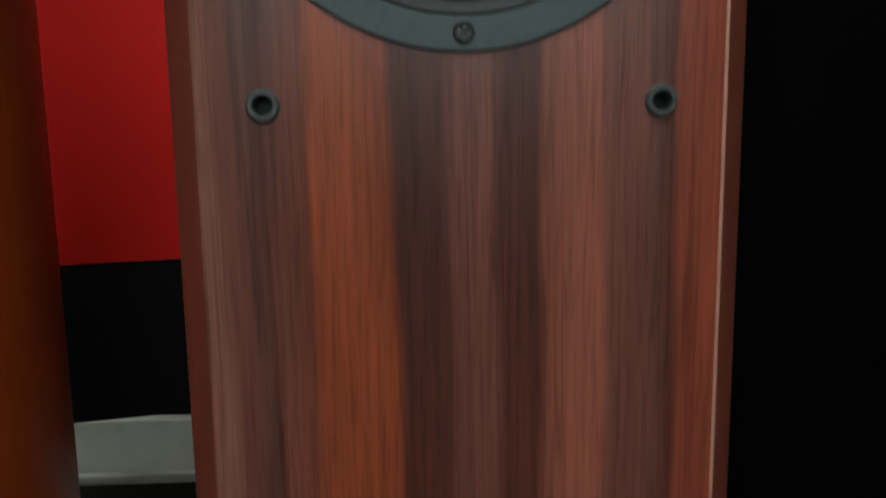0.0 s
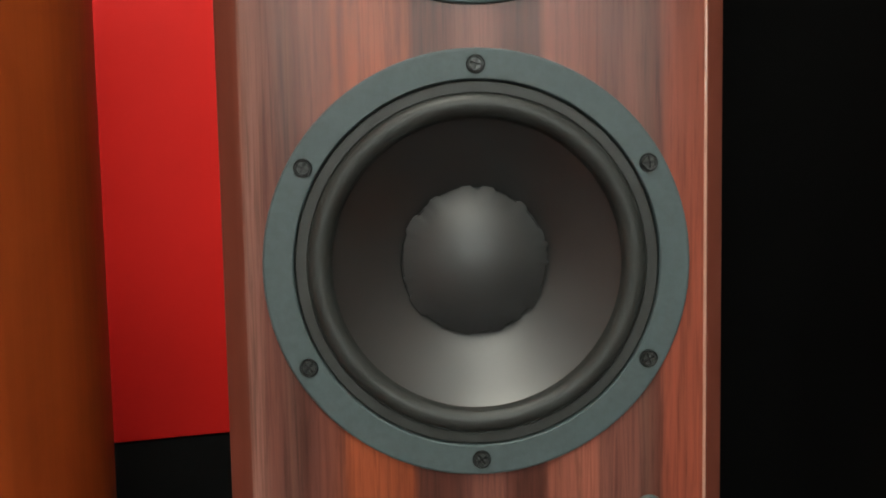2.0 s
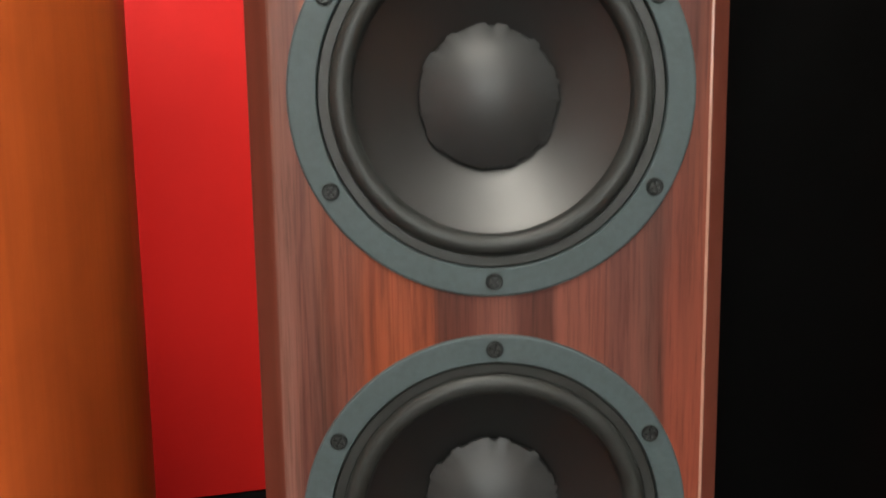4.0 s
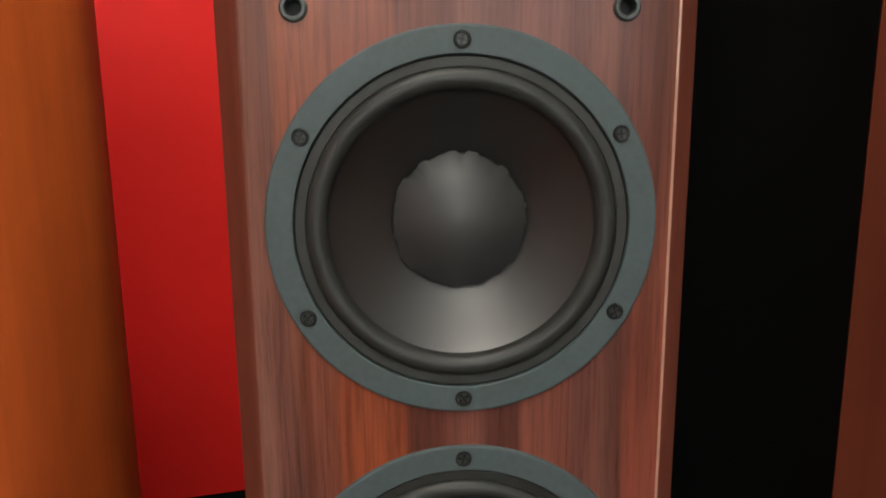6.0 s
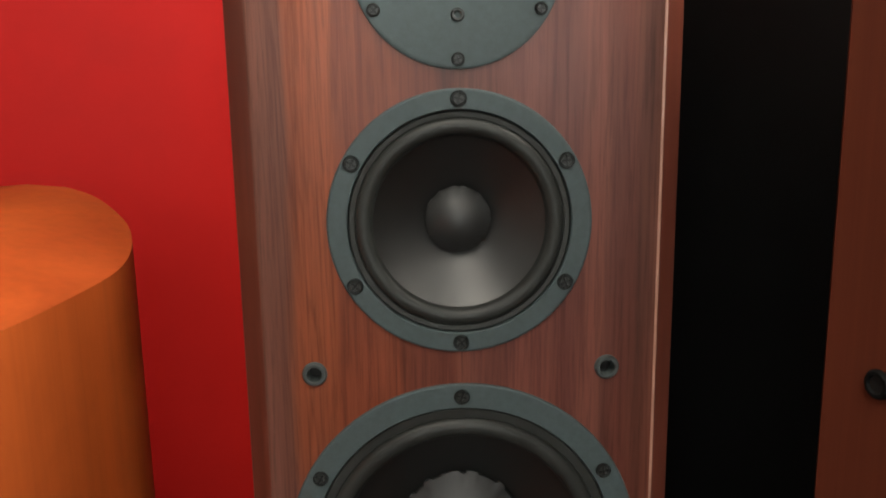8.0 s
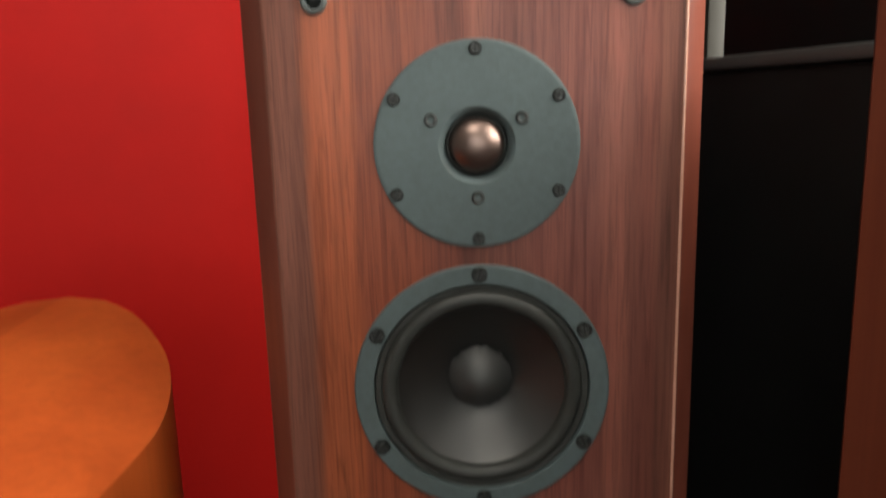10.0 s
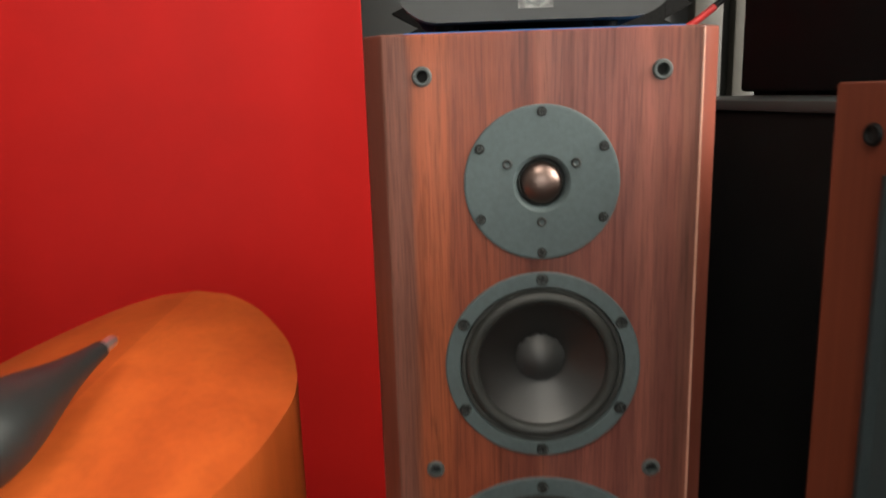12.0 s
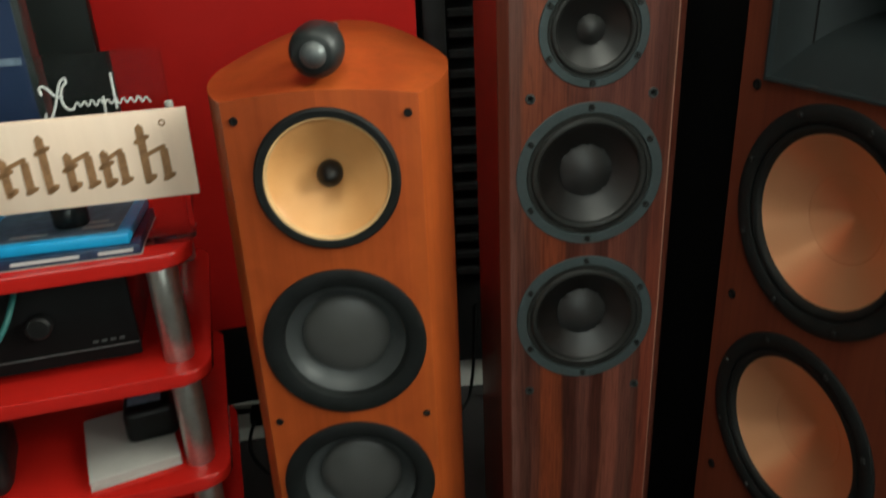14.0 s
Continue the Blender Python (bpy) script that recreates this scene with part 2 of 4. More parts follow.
def copper_build(nt, p):
    """Spun copper: fine turning marks round the axis stretch the gloss into radial fans."""
    tc = nt.nodes.new("ShaderNodeTexCoord")
    sep = nt.nodes.new("ShaderNodeSeparateXYZ")
    nt.links.new(tc.outputs["Object"], sep.inputs[0])
    length = nt.nodes.new("ShaderNodeVectorMath")
    length.operation = "LENGTH"
    flat = nt.nodes.new("ShaderNodeCombineXYZ")
    nt.links.new(sep.outputs["X"], flat.inputs["X"])
    nt.links.new(sep.outputs["Z"], flat.inputs["Z"])
    nt.links.new(flat.outputs[0], length.inputs[0])
    along = nt.nodes.new("ShaderNodeCombineXYZ")
    nt.links.new(length.outputs["Value"], along.inputs["X"])
    marks = noise_tex(nt, along.outputs[0], 700.0, 3.0, 0.6)
    nt.links.new(ramp(nt, marks, [(0.3, (0.94, 0.45, 0.23)), (0.7, (0.97, 0.48, 0.25))]), p.inputs["Base Color"])
    p.inputs["Metallic"].default_value = 0.68
    p.inputs["Roughness"].default_value = 0.31
    p.inputs["Anisotropic"].default_value = 0.85
    p.inputs["Anisotropic Rotation"].default_value = 0.25
    t = nt.nodes.new("ShaderNodeTangent")
    t.direction_type, t.axis = "RADIAL", "Y"
    nt.links.new(t.outputs[0], p.inputs["Tangent"])


COPPER = material("spun_copper_cone", copper_build)
MESH_GREY = plain("grey_metal_mesh", (0.12, 0.13, 0.13), 0.42, 0.5, 0.1, 200)
PAPER_CONE = plain("pale_grey_cone", (0.55, 0.55, 0.53), 0.45, 0.3, 0.08, 30)
ALU_GREY = plain("grey_coated_dome", (0.08, 0.08, 0.077), 0.42, 0.2, 0.06, 20)
RIM_GREY = plain("grey_cone_rim", (0.05, 0.055, 0.056), 0.4, 0.1, 0.06, 20)
SILVER = plain("brushed_silver", (0.68, 0.68, 0.66), 0.3, 0.95, 0.06, 60)
POD = plain("black_pod_lacquer", (0.010, 0.013, 0.013), 0.46, 0.0, 0.2, 40, 0.05, 500, 0.0)
HORN = plain("charcoal_horn_plastic", (0.020, 0.0275, 0.0295), 0.5, 0.0, 0.1, 40, 0.1, 700, 0.0, 0.35)
RED_FABRIC = plain("red_painted_panel", (0.62, 0.0135, 0.0115), 0.6, 0.0, 0.04, 12, 0.12, 900, 0.0, 0.2)
BLACK_PANEL = plain("black_panel", (0.0050, 0.0052, 0.0054), 0.6, 0.0, 0.2, 12, 0.1, 500, 0.0, 0.1)
GLOSS_BLACK = plain("glossy_black", (0.008, 0.011, 0.012), 0.16, 0.0, 0.2, 8, 0.0, 600, 0.0, 0.4)
SCREEN_BLACK = plain("satin_green_black_panel", (0.011, 0.0155, 0.0145), 0.42, 0.0, 0.2, 8, 0.05, 600, 0.0, 0.3)
BLACK_SATIN = plain("satin_black", (0.006, 0.006, 0.006), 0.42, 0.0, 0.3, 30, 0.05, 600, 0.0, 0.22)
SHELF_RED = plain("red_lacquered_shelf", (0.46, 0.012, 0.009), 0.22, 0.0, 0.05, 14, 0.0, 600, 0.4)
STEEL = plain("brushed_steel_post", (0.55, 0.54, 0.50), 0.32, 0.9, 0.12, 80)
PALE_WOOD = wood("pale_birch_board", [(0.3, (0.76, 0.59, 0.46)), (0.7, (0.82, 0.66, 0.53))], [(0.3, (0.93, 0.92, 0.90)), (0.6, (1.0, 1.0, 1.0))], 0.3, (0.5, 0.6), 14.0, 0.0)
ENGRAVED = plain("burnt_brown_engraving", (0.26, 0.135, 0.058), 0.7, 0.0, 0.3, 120)
LETTER_WHITE = plain("white_acrylic_lettering", (0.50, 0.52, 0.51), 0.5, 0.0, 0.03)
BLUE_BAND = plain("light_blue_plastic", (0.03, 0.34, 0.66), 0.3, 0.0, 0.1, 30)
COVER = plain("grey_blue_printed_cover", (0.11, 0.15, 0.2), 0.3, 0.0, 0.5, 60)
NAVY = plain("navy_card", (0.012, 0.03, 0.07), 0.4, 0.0, 0.4, 60)
WHITE_PAPER = plain("white_paper", (0.40, 0.39, 0.36), 0.7, 0.0, 0.06, 20)
WHITE_PAINT = plain("white_painted_skirting", (0.80, 0.81, 0.74), 0.5, 0.0, 0.08, 14)
# wall and jamb tones are darkened to stand for the dimmer light there
WALL_PAINT = plain("pale_grey_wall_paint", (0.120, 0.127, 0.127), 0.8, 0.0, 0.05, 5, 0.1, 300)
WALL_WARM = plain("beige_painted_wood", (0.050, 0.048, 0.041), 0.6, 0.0, 0.06, 8)
CEILING_PAINT = plain("grey_ceiling_paint", (0.36, 0.355, 0.345), 0.85, 0.0, 0.03, 5, 0.1, 300)
CARPET = plain("dark_carpet", (0.022, 0.02, 0.02), 0.95, 0.0, 0.4, 250, 0.8, 500)
RED_CABLE = plain("red_cable_sleeve", (0.55, 0.02, 0.02), 0.4)
TEAL_CABLE = plain("teal_cable_sleeve", (0.02, 0.11, 0.10), 0.5)
STICKER = plain("silver_foil_sticker", (0.16, 0.16, 0.155), 0.4, 0.0, 0.8, 130)
WALL_PALE = plain("off_white_wall_paint", (0.14, 0.138, 0.13), 0.85, 0.0, 0.04, 5, 0.1, 300)
WALL_DARK = plain("dark_grey_wall_paint", (0.11, 0.112, 0.11), 0.8, 0.0, 0.06, 5, 0.1, 300)
FOAM = plain("black_acoustic_foam", (0.010, 0.010, 0.010), 0.95, 0.0, 0.3, 200, 0.4, 400, 0.0, 0.1)


def glass_build(nt, p):
    p.inputs["Transmission Weight"].default_value = 1.0
    p.inputs["Roughness"].default_value = 0.03
    p.inputs["Base Color"].default_value = (0.95, 0.97, 0.97, 1)
    p.inputs["IOR"].default_value = 1.08


ACRYLIC = material("clear_acrylic", glass_build)


def lamp_build(nt, p):
    p.inputs["Base Color"].default_value = (0.9, 0.88, 0.84, 1)
    p.inputs["Emission Color"].default_value = (1.0, 0.92, 0.82, 1)
    p.inputs["Emission Strength"].default_value = 4.0


LAMP_GLOW = material("glowing_lamp_diffuser", lamp_build)


def display_build(nt, p):
    p.inputs["Base Color"].default_value = (0.01, 0.02, 0.05, 1)
    p.inputs["Emission Color"].default_value = (0.05, 0.12, 0.30, 1)
    p.inputs["Emission Strength"].default_value = 0.06
    p.inputs["Roughness"].default_value = 0.5
    p.inputs["Specular IOR Level"].default_value = 0.2


DISPLAY = material("blue_lit_display", display_build)


def day_build(nt, p):
    p.inputs["Base Color"].default_value = (0.8, 0.85, 0.9, 1)
    p.inputs["Emission Color"].default_value = (0.97, 0.98, 0.95, 1)
    p.inputs["Emission Strength"].default_value = 4.0


DAYLIGHT = material("glowing_daylight_stand_in", day_build)

# ---------------------------------------------------------------- mesh helpers


def part(name, bm, mat, parent=None, label="", smooth=0.6):
    bmesh.ops.recalc_face_normals(bm, faces=bm.faces)
    me = bpy.data.meshes.new(name)
    bm.to_mesh(me)
    bm.free()
    me.materials.append(mat)
    if smooth:
        me.polygons.foreach_set("use_smooth", [True] * len(me.polygons))
        me.set_sharp_from_angle(angle=smooth)
    ob = new(name, me)
    if parent is not None:
        ob.parent = parent
    if label:
        ob["label"] = label
    return ob


def share(name, ob, m, parent):
    o = new(name, ob.data)
    o.parent = parent
    o.matrix_basis = m
    return o


def empty(name, m, label, category, group="", kind=""):
    e = new(name)
    e.empty_display_size = 0.05
    e.matrix_basis = m
    return tagged(e, label, category, group, kind)


def box(bm, x0, x1, y0, y1, z0, z1, bevel=0.0, segs=2):
    r = bmesh.ops.create_cube(bm, size=1.0)
    vs = r["verts"]
    for v in vs:
        v.co = Vector((x0 + (v.co.x + 0.5) * (x1 - x0), y0 + (v.co.y + 0.5) * (y1 - y0), z0 + (v.co.z + 0.5) * (z1 - z0)))
    if bevel:
        es = list({e for v in vs for e in v.link_edges})
        bmesh.ops.bevel(bm, geom=es, offset=bevel, segments=segs, profile=0.5, affect="EDGES")
    return bm


def lathe(profile, segs=64, wobble=None, bm=None):
    """A shape turned round the y axis: profile of (radius, y); the driver looks along -y."""
    bm = bm or bmesh.new()
    rings = []
    for k, (r, y) in enumerate(profile):
        if r < 1e-6:
            rings.append([bm.verts.new((0, y, 0))])
            continue
        ring = []
        for i in range(segs):
            a = 2 * math.pi * i / segs
            w = 1 + (wobble(k, a) if wobble else 0)
            ring.append(bm.verts.new((r * w * math.cos(a), y, r * w * math.sin(a))))
        rings.append(ring)
    for a, b in zip(rings, rings[1:]):
        for i in range(segs):
            j = (i + 1) % segs
            if len(a) == 1 and len(b) == 1:
                continue
            if len(a) == 1:
                bm.faces.new((a[0], b[i], b[j]))
            elif len(b) == 1:
                bm.faces.new((a[i], a[j], b[0]))
            else:
                bm.faces.new((a[i], a[j], b[j], b[i]))
    return bm


def arc(r0, y0, r1, y1, lift, n=10):
    """A half-roll between two radii, raised by lift towards -y."""
    out = []
    for i in range(n + 1):
        t = i / n
        out.append((r0 + (r1 - r0) * (0.5 - 0.5 * math.cos(math.pi * t)), y0 + (y1 - y0) * t - lift * math.sin(math.pi * t)))
    return out


def loop_edges(bm, pts):
    vs = [bm.verts.new(p) for p in pts]
    return vs, [bm.edges.new((vs[i], vs[(i + 1) % len(vs)])) for i in range(len(vs))]


def front_with_holes(bm, outline, holes, y=0.0, segs=48):
    """A flat front in the plane y, with an outline of (x, z) and round holes (x, z, radius) that have walls behind."""
    vs, edges = loop_edges(bm, [(x, y, z) for x, z in outline])
    edges = list(edges)
    for hx, hz, hr in holes:
        n = segs if hr > 0.02 else 16
        ring, e = loop_edges(bm, [(hx + hr * math.cos(2 * math.pi * i / n), y, hz + hr * math.sin(2 * math.pi * i / n)) for i in range(n)])
        edges += e
        back = [bm.verts.new((v.co.x, y + 0.018, v.co.z)) for v in ring]
        for i in range(n):
            j = (i + 1) % n
            bm.faces.new((ring[i], ring[j], back[j], back[i]))
    bmesh.ops.triangle_fill(bm, use_beauty=True, use_dissolve=False, edges=edges)
    return vs


def screw_mesh():
    """A countersunk cross-head screw: a dished head with a cross-shaped recess raised as four quarters."""
    bm = lathe([(0.0043, 0.0004), (0.0043, -0.0008), (0.0041, -0.0011), (0.0037, -0.0010), (0.0035, -0.0004), (0.0034, -0.0012), (0.0031, -0.0019), (0.0029, -0.0019), (0.0027, -0.0009), (0.0, -0.0006)], 24)
    for quarter in range(4):
        a0 = math.pi / 2 * quarter
        pts = [(0.00055, 0.00055)] + [(0.0027 * math.cos(t), 0.0027 * math.sin(t)) for t in (0.26, 0.55, 0.785, 1.02, 1.31)]
        turned = [(x * math.cos(a0) - z * math.sin(a0), x * math.sin(a0) + z * math.cos(a0)) for x, z in pts]
        top = [bm.verts.new((x * 0.94, -0.0018, z * 0.94)) for x, z in turned]
        low = [bm.verts.new((x, -0.0005, z)) for x, z in turned]
        bm.faces.new(top)
        for k in range(6):
            bm.faces.new((top[k], top[(k + 1) % 6], low[(k + 1) % 6], low[k]))
    return bm


def socket_screw_mesh():
    """A small round-headed screw with a deep round socket."""
    return lathe([(0.0043, 0.0004), (0.0043, -0.0008), (0.0041, -0.0013), (0.0034, -0.0018), (0.0026, -0.0017), (0.0021, -0.0012), (0.0019, 0.0012), (0.0, 0.0012)], 24)


_screws = {}


def screw(parent, x, y, z, turn=0.0, size=1.0, socketed=False):
    m = pose(x, y, z, 0, turn, 0) @ Matrix.Scale(size, 4)
    if socketed in _screws:
        return share("screw", _screws[socketed], m, parent)
    ob = part("screw", socket_screw_mesh() if socketed else screw_mesh(), SCREW, parent)
    # paler steel on the raised faces paints in the head's highlight
    ob.data.materials.append(SCREW_GLINT)
    for face in ob.data.polygons:
        r = math.hypot(face.center.x, face.center.z)
        if (0.0023 < r < 0.0031) if socketed else (r < 0.0034 and face.center.y < -0.0011):
            face.material_index = 1
    ob.matrix_basis = m
    _screws[socketed] = ob
    return ob


def tube(name, pts, r, mat, parent=None, cyclic=False, flat=1.0):
    cu = bpy.data.curves.new(name, "CURVE")
    cu.dimensions, cu.bevel_depth, cu.bevel_resolution, cu.resolution_u = "3D", r, 3, 8
    sp = cu.splines.new("NURBS")
    sp.points.add(len(pts) - 1)
    for p, c in zip(sp.points, pts):
        p.co = (*c, 1)
    sp.use_endpoint_u, sp.order_u, sp.use_cyclic_u = True, 3, cyclic
    cu.materials.append(mat)
    ob = new(name, cu)
    if parent is not None:
        ob.parent = parent
    return ob

# ---------------------------------------------------------------- the room
X0, X1, Y0, Y1, HEIGHT = ROOM


def structure(name, bm, mat, label, category, smooth=0.0):
    return tagged(part(name, bm, mat, None, "", smooth), label, category, "", "structure")


structure("floor", box(bmesh.new(), X0 - 0.1, X1 + 0.1, Y0 - 0.1, Y1 + 0.1, -0.1, 0), CARPET, "dark short-pile carpet covering the room floor", "floor")
# ceiling and the west, south and east walls are unseen; their greys set light bounce
structure("ceiling", box(bmesh.new(), X0 - 0.1, X1 + 0.1, Y0 - 0.1, Y1 + 0.1, HEIGHT, HEIGHT + 0.1), CEILING_PAINT, "unseen plain grey painted ceiling above the speakers", "ceiling")
structure("wall_north", box(bmesh.new(), X0, X1, Y1, Y1 + 0.1, 0, HEIGHT), WALL_PAINT, "pale grey painted wall behind the loudspeakers", "wall")
structure("wall_west", box(bmesh.new(), X0 - 0.1, X0, Y0, Y1 + 0.1, 0, HEIGHT), WALL_PALE, "unseen plain grey painted side wall of the room", "wall")


def wall_with_window(name, m, length, centre, sill, w, h, label):
    """A wall along its local x, 0.1 thick towards +y, with one window opening."""
    a, b = centre - w / 2, centre + w / 2
    bm = box(bmesh.new(), -length / 2, a, 0, 0.1, 0, HEIGHT)
    box(bm, b, length / 2, 0, 0.1, 0, HEIGHT)
    box(bm, a, b, 0, 0.1, 0, sill)
    box(bm, a, b, 0, 0.1, sill + h, HEIGHT)
    ob = structure(name, bm, WALL_DARK, label, "wall")
    ob.matrix_basis = m
    return ob


def window_unit(name, m, w, h):
    window = empty(name, m, "unseen white framed window, assumed to let in daylight", "window", "", "structure")
    bm = bmesh.new()
    w2, h2 = w / 2, h / 2
    for a in ((-w2, -w2 + 0.05, -h2, h2), (w2 - 0.05, w2, -h2, h2), (-0.025, 0.025, -h2 + 0.05, h2 - 0.05), (-w2 + 0.05, w2 - 0.05, -h2, -h2 + 0.05), (-w2 + 0.05, w2 - 0.05, h2 - 0.05, h2)):
        box(bm, a[0], a[1], -0.03, 0.03, a[2], a[3])
    part("window_frame", bm, WHITE_PAINT, window, "", 0)
    for sx in (-1, 1):
        pane = part("pane", box(bmesh.new(), min(sx * 0.025, sx * (w2 - 0.05)), max(sx * 0.025, sx * (w2 - 0.05)), -0.004, 0.004, -h2 + 0.05, h2 - 0.05), ACRYLIC, window, "clear glass pane", 0)
        pane.visible_shadow = False
    return window


MIDY = (Y0 + Y1) / 2
wall_with_window("wall_south", pose(0, Y0, 0, 0, 0, 180), X1 - X0 + 0.2, -SOUTH_X, SOUTH_Z - SOUTH_H / 2, SOUTH_W, SOUTH_H, "unseen dark grey wall with an assumed window opening")
wall_with_window("wall_east", pose(X1, MIDY, 0, 0, 0, -90), Y1 - Y0, MIDY - EAST_Y, EAST_Z - EAST_H / 2, EAST_W, EAST_H, "unseen dark grey side wall with an assumed window opening")
# both windows are out of view, assumed as openings for the added lamps
window_unit("unseen_window_1", pose(SOUTH_X, Y0 - 0.05, SOUTH_Z), SOUTH_W, SOUTH_H)
window_unit("unseen_window_2", pose(X1 + 0.05, EAST_Y, EAST_Z, 0, 0, 90), EAST_W, EAST_H)
# unseen glowing sheets stand in for the sky beyond the windows
bm = box(bmesh.new(), X1 + 1.25, X1 + 1.3, Y0 - 2.0, Y1 + 1.0, 0, HEIGHT + 1)
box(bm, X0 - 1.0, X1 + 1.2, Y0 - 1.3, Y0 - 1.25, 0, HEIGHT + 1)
structure("backdrop", bm, DAYLIGHT, "unseen glowing sheets standing in for daylight outside the windows", "backdrop")

# these ceiling panels are unseen, added to light the speakers from above
for lx, ly, lamp_w, watts in LAMPS:
    lw, ld = lamp_w / 2, LAMP_D / 2
    lamp = empty("unseen_ceiling_panel", pose(lx, ly, HEIGHT), "unseen flat white ceiling light, added, with a glowing diffuser", "lamp", "ceiling lights")
    bm = bmesh.new()
    for a in ((-lw - 0.025, lw + 0.025, -ld - 0.025, -ld), (-lw - 0.025, lw + 0.025, ld, ld + 0.025), (-lw - 0.025, -lw, -ld, ld), (lw, lw + 0.025, -ld, ld)):
        box(bm, a[0], a[1], a[2], a[3], -0.055, 0)
    part("frame", bm, WHITE_PAINT, lamp, "", 0)
    part("diffuser", box(bmesh.new(), -lw, lw, -ld, ld, -0.045, -0.02), LAMP_GLOW, lamp, "glowing white diffuser", 0)

# low partition with a white skirting behind the speakers
structure("skirting", box(bmesh.new(), X0, 0.14, 0.765, 0.785, 0, 0.085, 0.004), WHITE_PAINT, "white painted skirting board along the floor", "skirting")
structure("wall_low", box(bmesh.new(), X0, 0.14, 0.786, 0.83, 0, 1.18), BLACK_PANEL, "low black partition wall behind the speakers", "wall")
door_frame = empty("door_frame", pose(0, 1.0, 0), "beige painted door frame against the pale wall", "door frame", "", "structure")
part("jamb", box(bmesh.new(), 0.385, 0.440, 0.0, 0.048, 0, 2.1, 0.004), WALL_WARM, door_frame, "wide beige jamb", 0.5)
part("stop", box(bmesh.new(), 0.440, 0.462, 0.030, 0.048, 0, 2.1, 0.002), RUBBER, door_frame, "dark strip between the jambs", 0.5)
part("jamb", box(bmesh.new(), 0.462, 0.500, 0.0, 0.048, 0, 2.1, 0.004), WALL_WARM, door_frame, "pale narrow jamb", 0.5)

trunking = part("cable_trunking", box(bmesh.new(), -0.75, -0.14, 0.732, 0.748, 0, 0.013, 0.002), WHITE_PAINT)
tagged(trunking, "thin white cable trunking lying along the floor", "trunking")

# red acoustic screen, standing at an angle in front of the partition
screen = empty("acoustic_screen", pose(-0.203, 0.632, 0, 0, 0, 12.5), "tall red and black acoustic screen behind the speakers", "screen")
part("panel", box(bmesh.new(), -0.605, 0, 0, 0.03, 0.343, 2.1, 0.003), RED_FABRIC, screen, "bright red painted panel", 0.6)
part("base_panel", box(bmesh.new(), -0.605, -0.002, 0.003, 0.028, 0.150, 0.342), BLACK_PANEL, screen, "black lower panel", 0)
for fx in (-0.54, -0.06):
    part("foot", box(bmesh.new(), fx - 0.02, fx + 0.02, 0.03, 0.10, 0, 0.151, 0.003), BLACK, screen)

black_screen = empty("black_screen", pose(-0.768, 0.46, 0, 0, 0, 10), "satin black standing screen beside the red one", "screen")
part("panel", box(bmesh.new(), -0.62, -0.004, 0, 0.03, 0.02, 2.1, 0.003), SCREEN_BLACK, black_screen)
for fx in (-0.55, -0.06):
    part("foot", box(bmesh.new(), fx - 0.02, fx + 0.02, -0.05, 0.12, 0, 0.021, 0.002), BLACK, black_screen)

# black acoustic foam column behind the tower, with wedge teeth on its edge and ribs on its face
foam = empty("acoustic_foam_column", pose(-0.014, 0.7255, 0), "tall black acoustic foam column with horizontal ribs and wedge teeth", "acoustic foam")
bm = box(bmesh.new(), -0.176, 0.279, 0.02, 0.06, 0.095, 1.205)
part("backing", box(bm, -0.114, 0.279, 0.02, 0.06, 1.2052, 1.75), FOAM, foam, "", 0)
part("side_strip", box(bmesh.new(), -0.176, -0.126, -0.01, 0.0195, 0.095, 1.205, 0.003), BLACK_SATIN, foam, "smooth black side strip", 0.5)
rib = part("rib", box(bmesh.new(), -0.122, -0.02, -0.008, 0.0195, -0.009, 0.009, 0.003, 1), FOAM, foam, "", 0)
rib.matrix_basis = pose(0, 0, 0.36)
for i in range(1, 20):
    share("rib", rib, pose(0, 0, 0.36 + i * 0.0430), foam)


def wedge_tooth(side, root):
    """One foam wedge that points sideways from the column's edge."""
    bm = bmesh.new()
    vs = [bm.verts.new((root + side * x, y, z)) for x, y, z in ((0.0005, 0.02, -0.0205), (0.0005, 0.06, -0.0205), (0.0005, 0.02, 0.0205), (0.0005, 0.06, 0.0205), (0.043, 0.02, 0.002), (0.043, 0.06, 0.002))]
    for f in ((0, 1, 3, 2), (0, 1, 5, 4), (2, 3, 5, 4), (0, 2, 4), (1, 3, 5)):
        bm.faces.new([vs[k] for k in f])
    return part("wedge_tooth", bm, FOAM, foam, "", 0)


for side, root, count in ((1, 0.279, 31), (-1, -0.114, 12)):
    tooth = wedge_tooth(side, root)
    tooth.matrix_basis = pose(0, 0, 1.658)
    for i in range(1, count):
        share("wedge_tooth", tooth, pose(0, 0, 1.658 - i * 0.0430), foam)

# ---------------------------------------------------------------- loudspeaker drivers


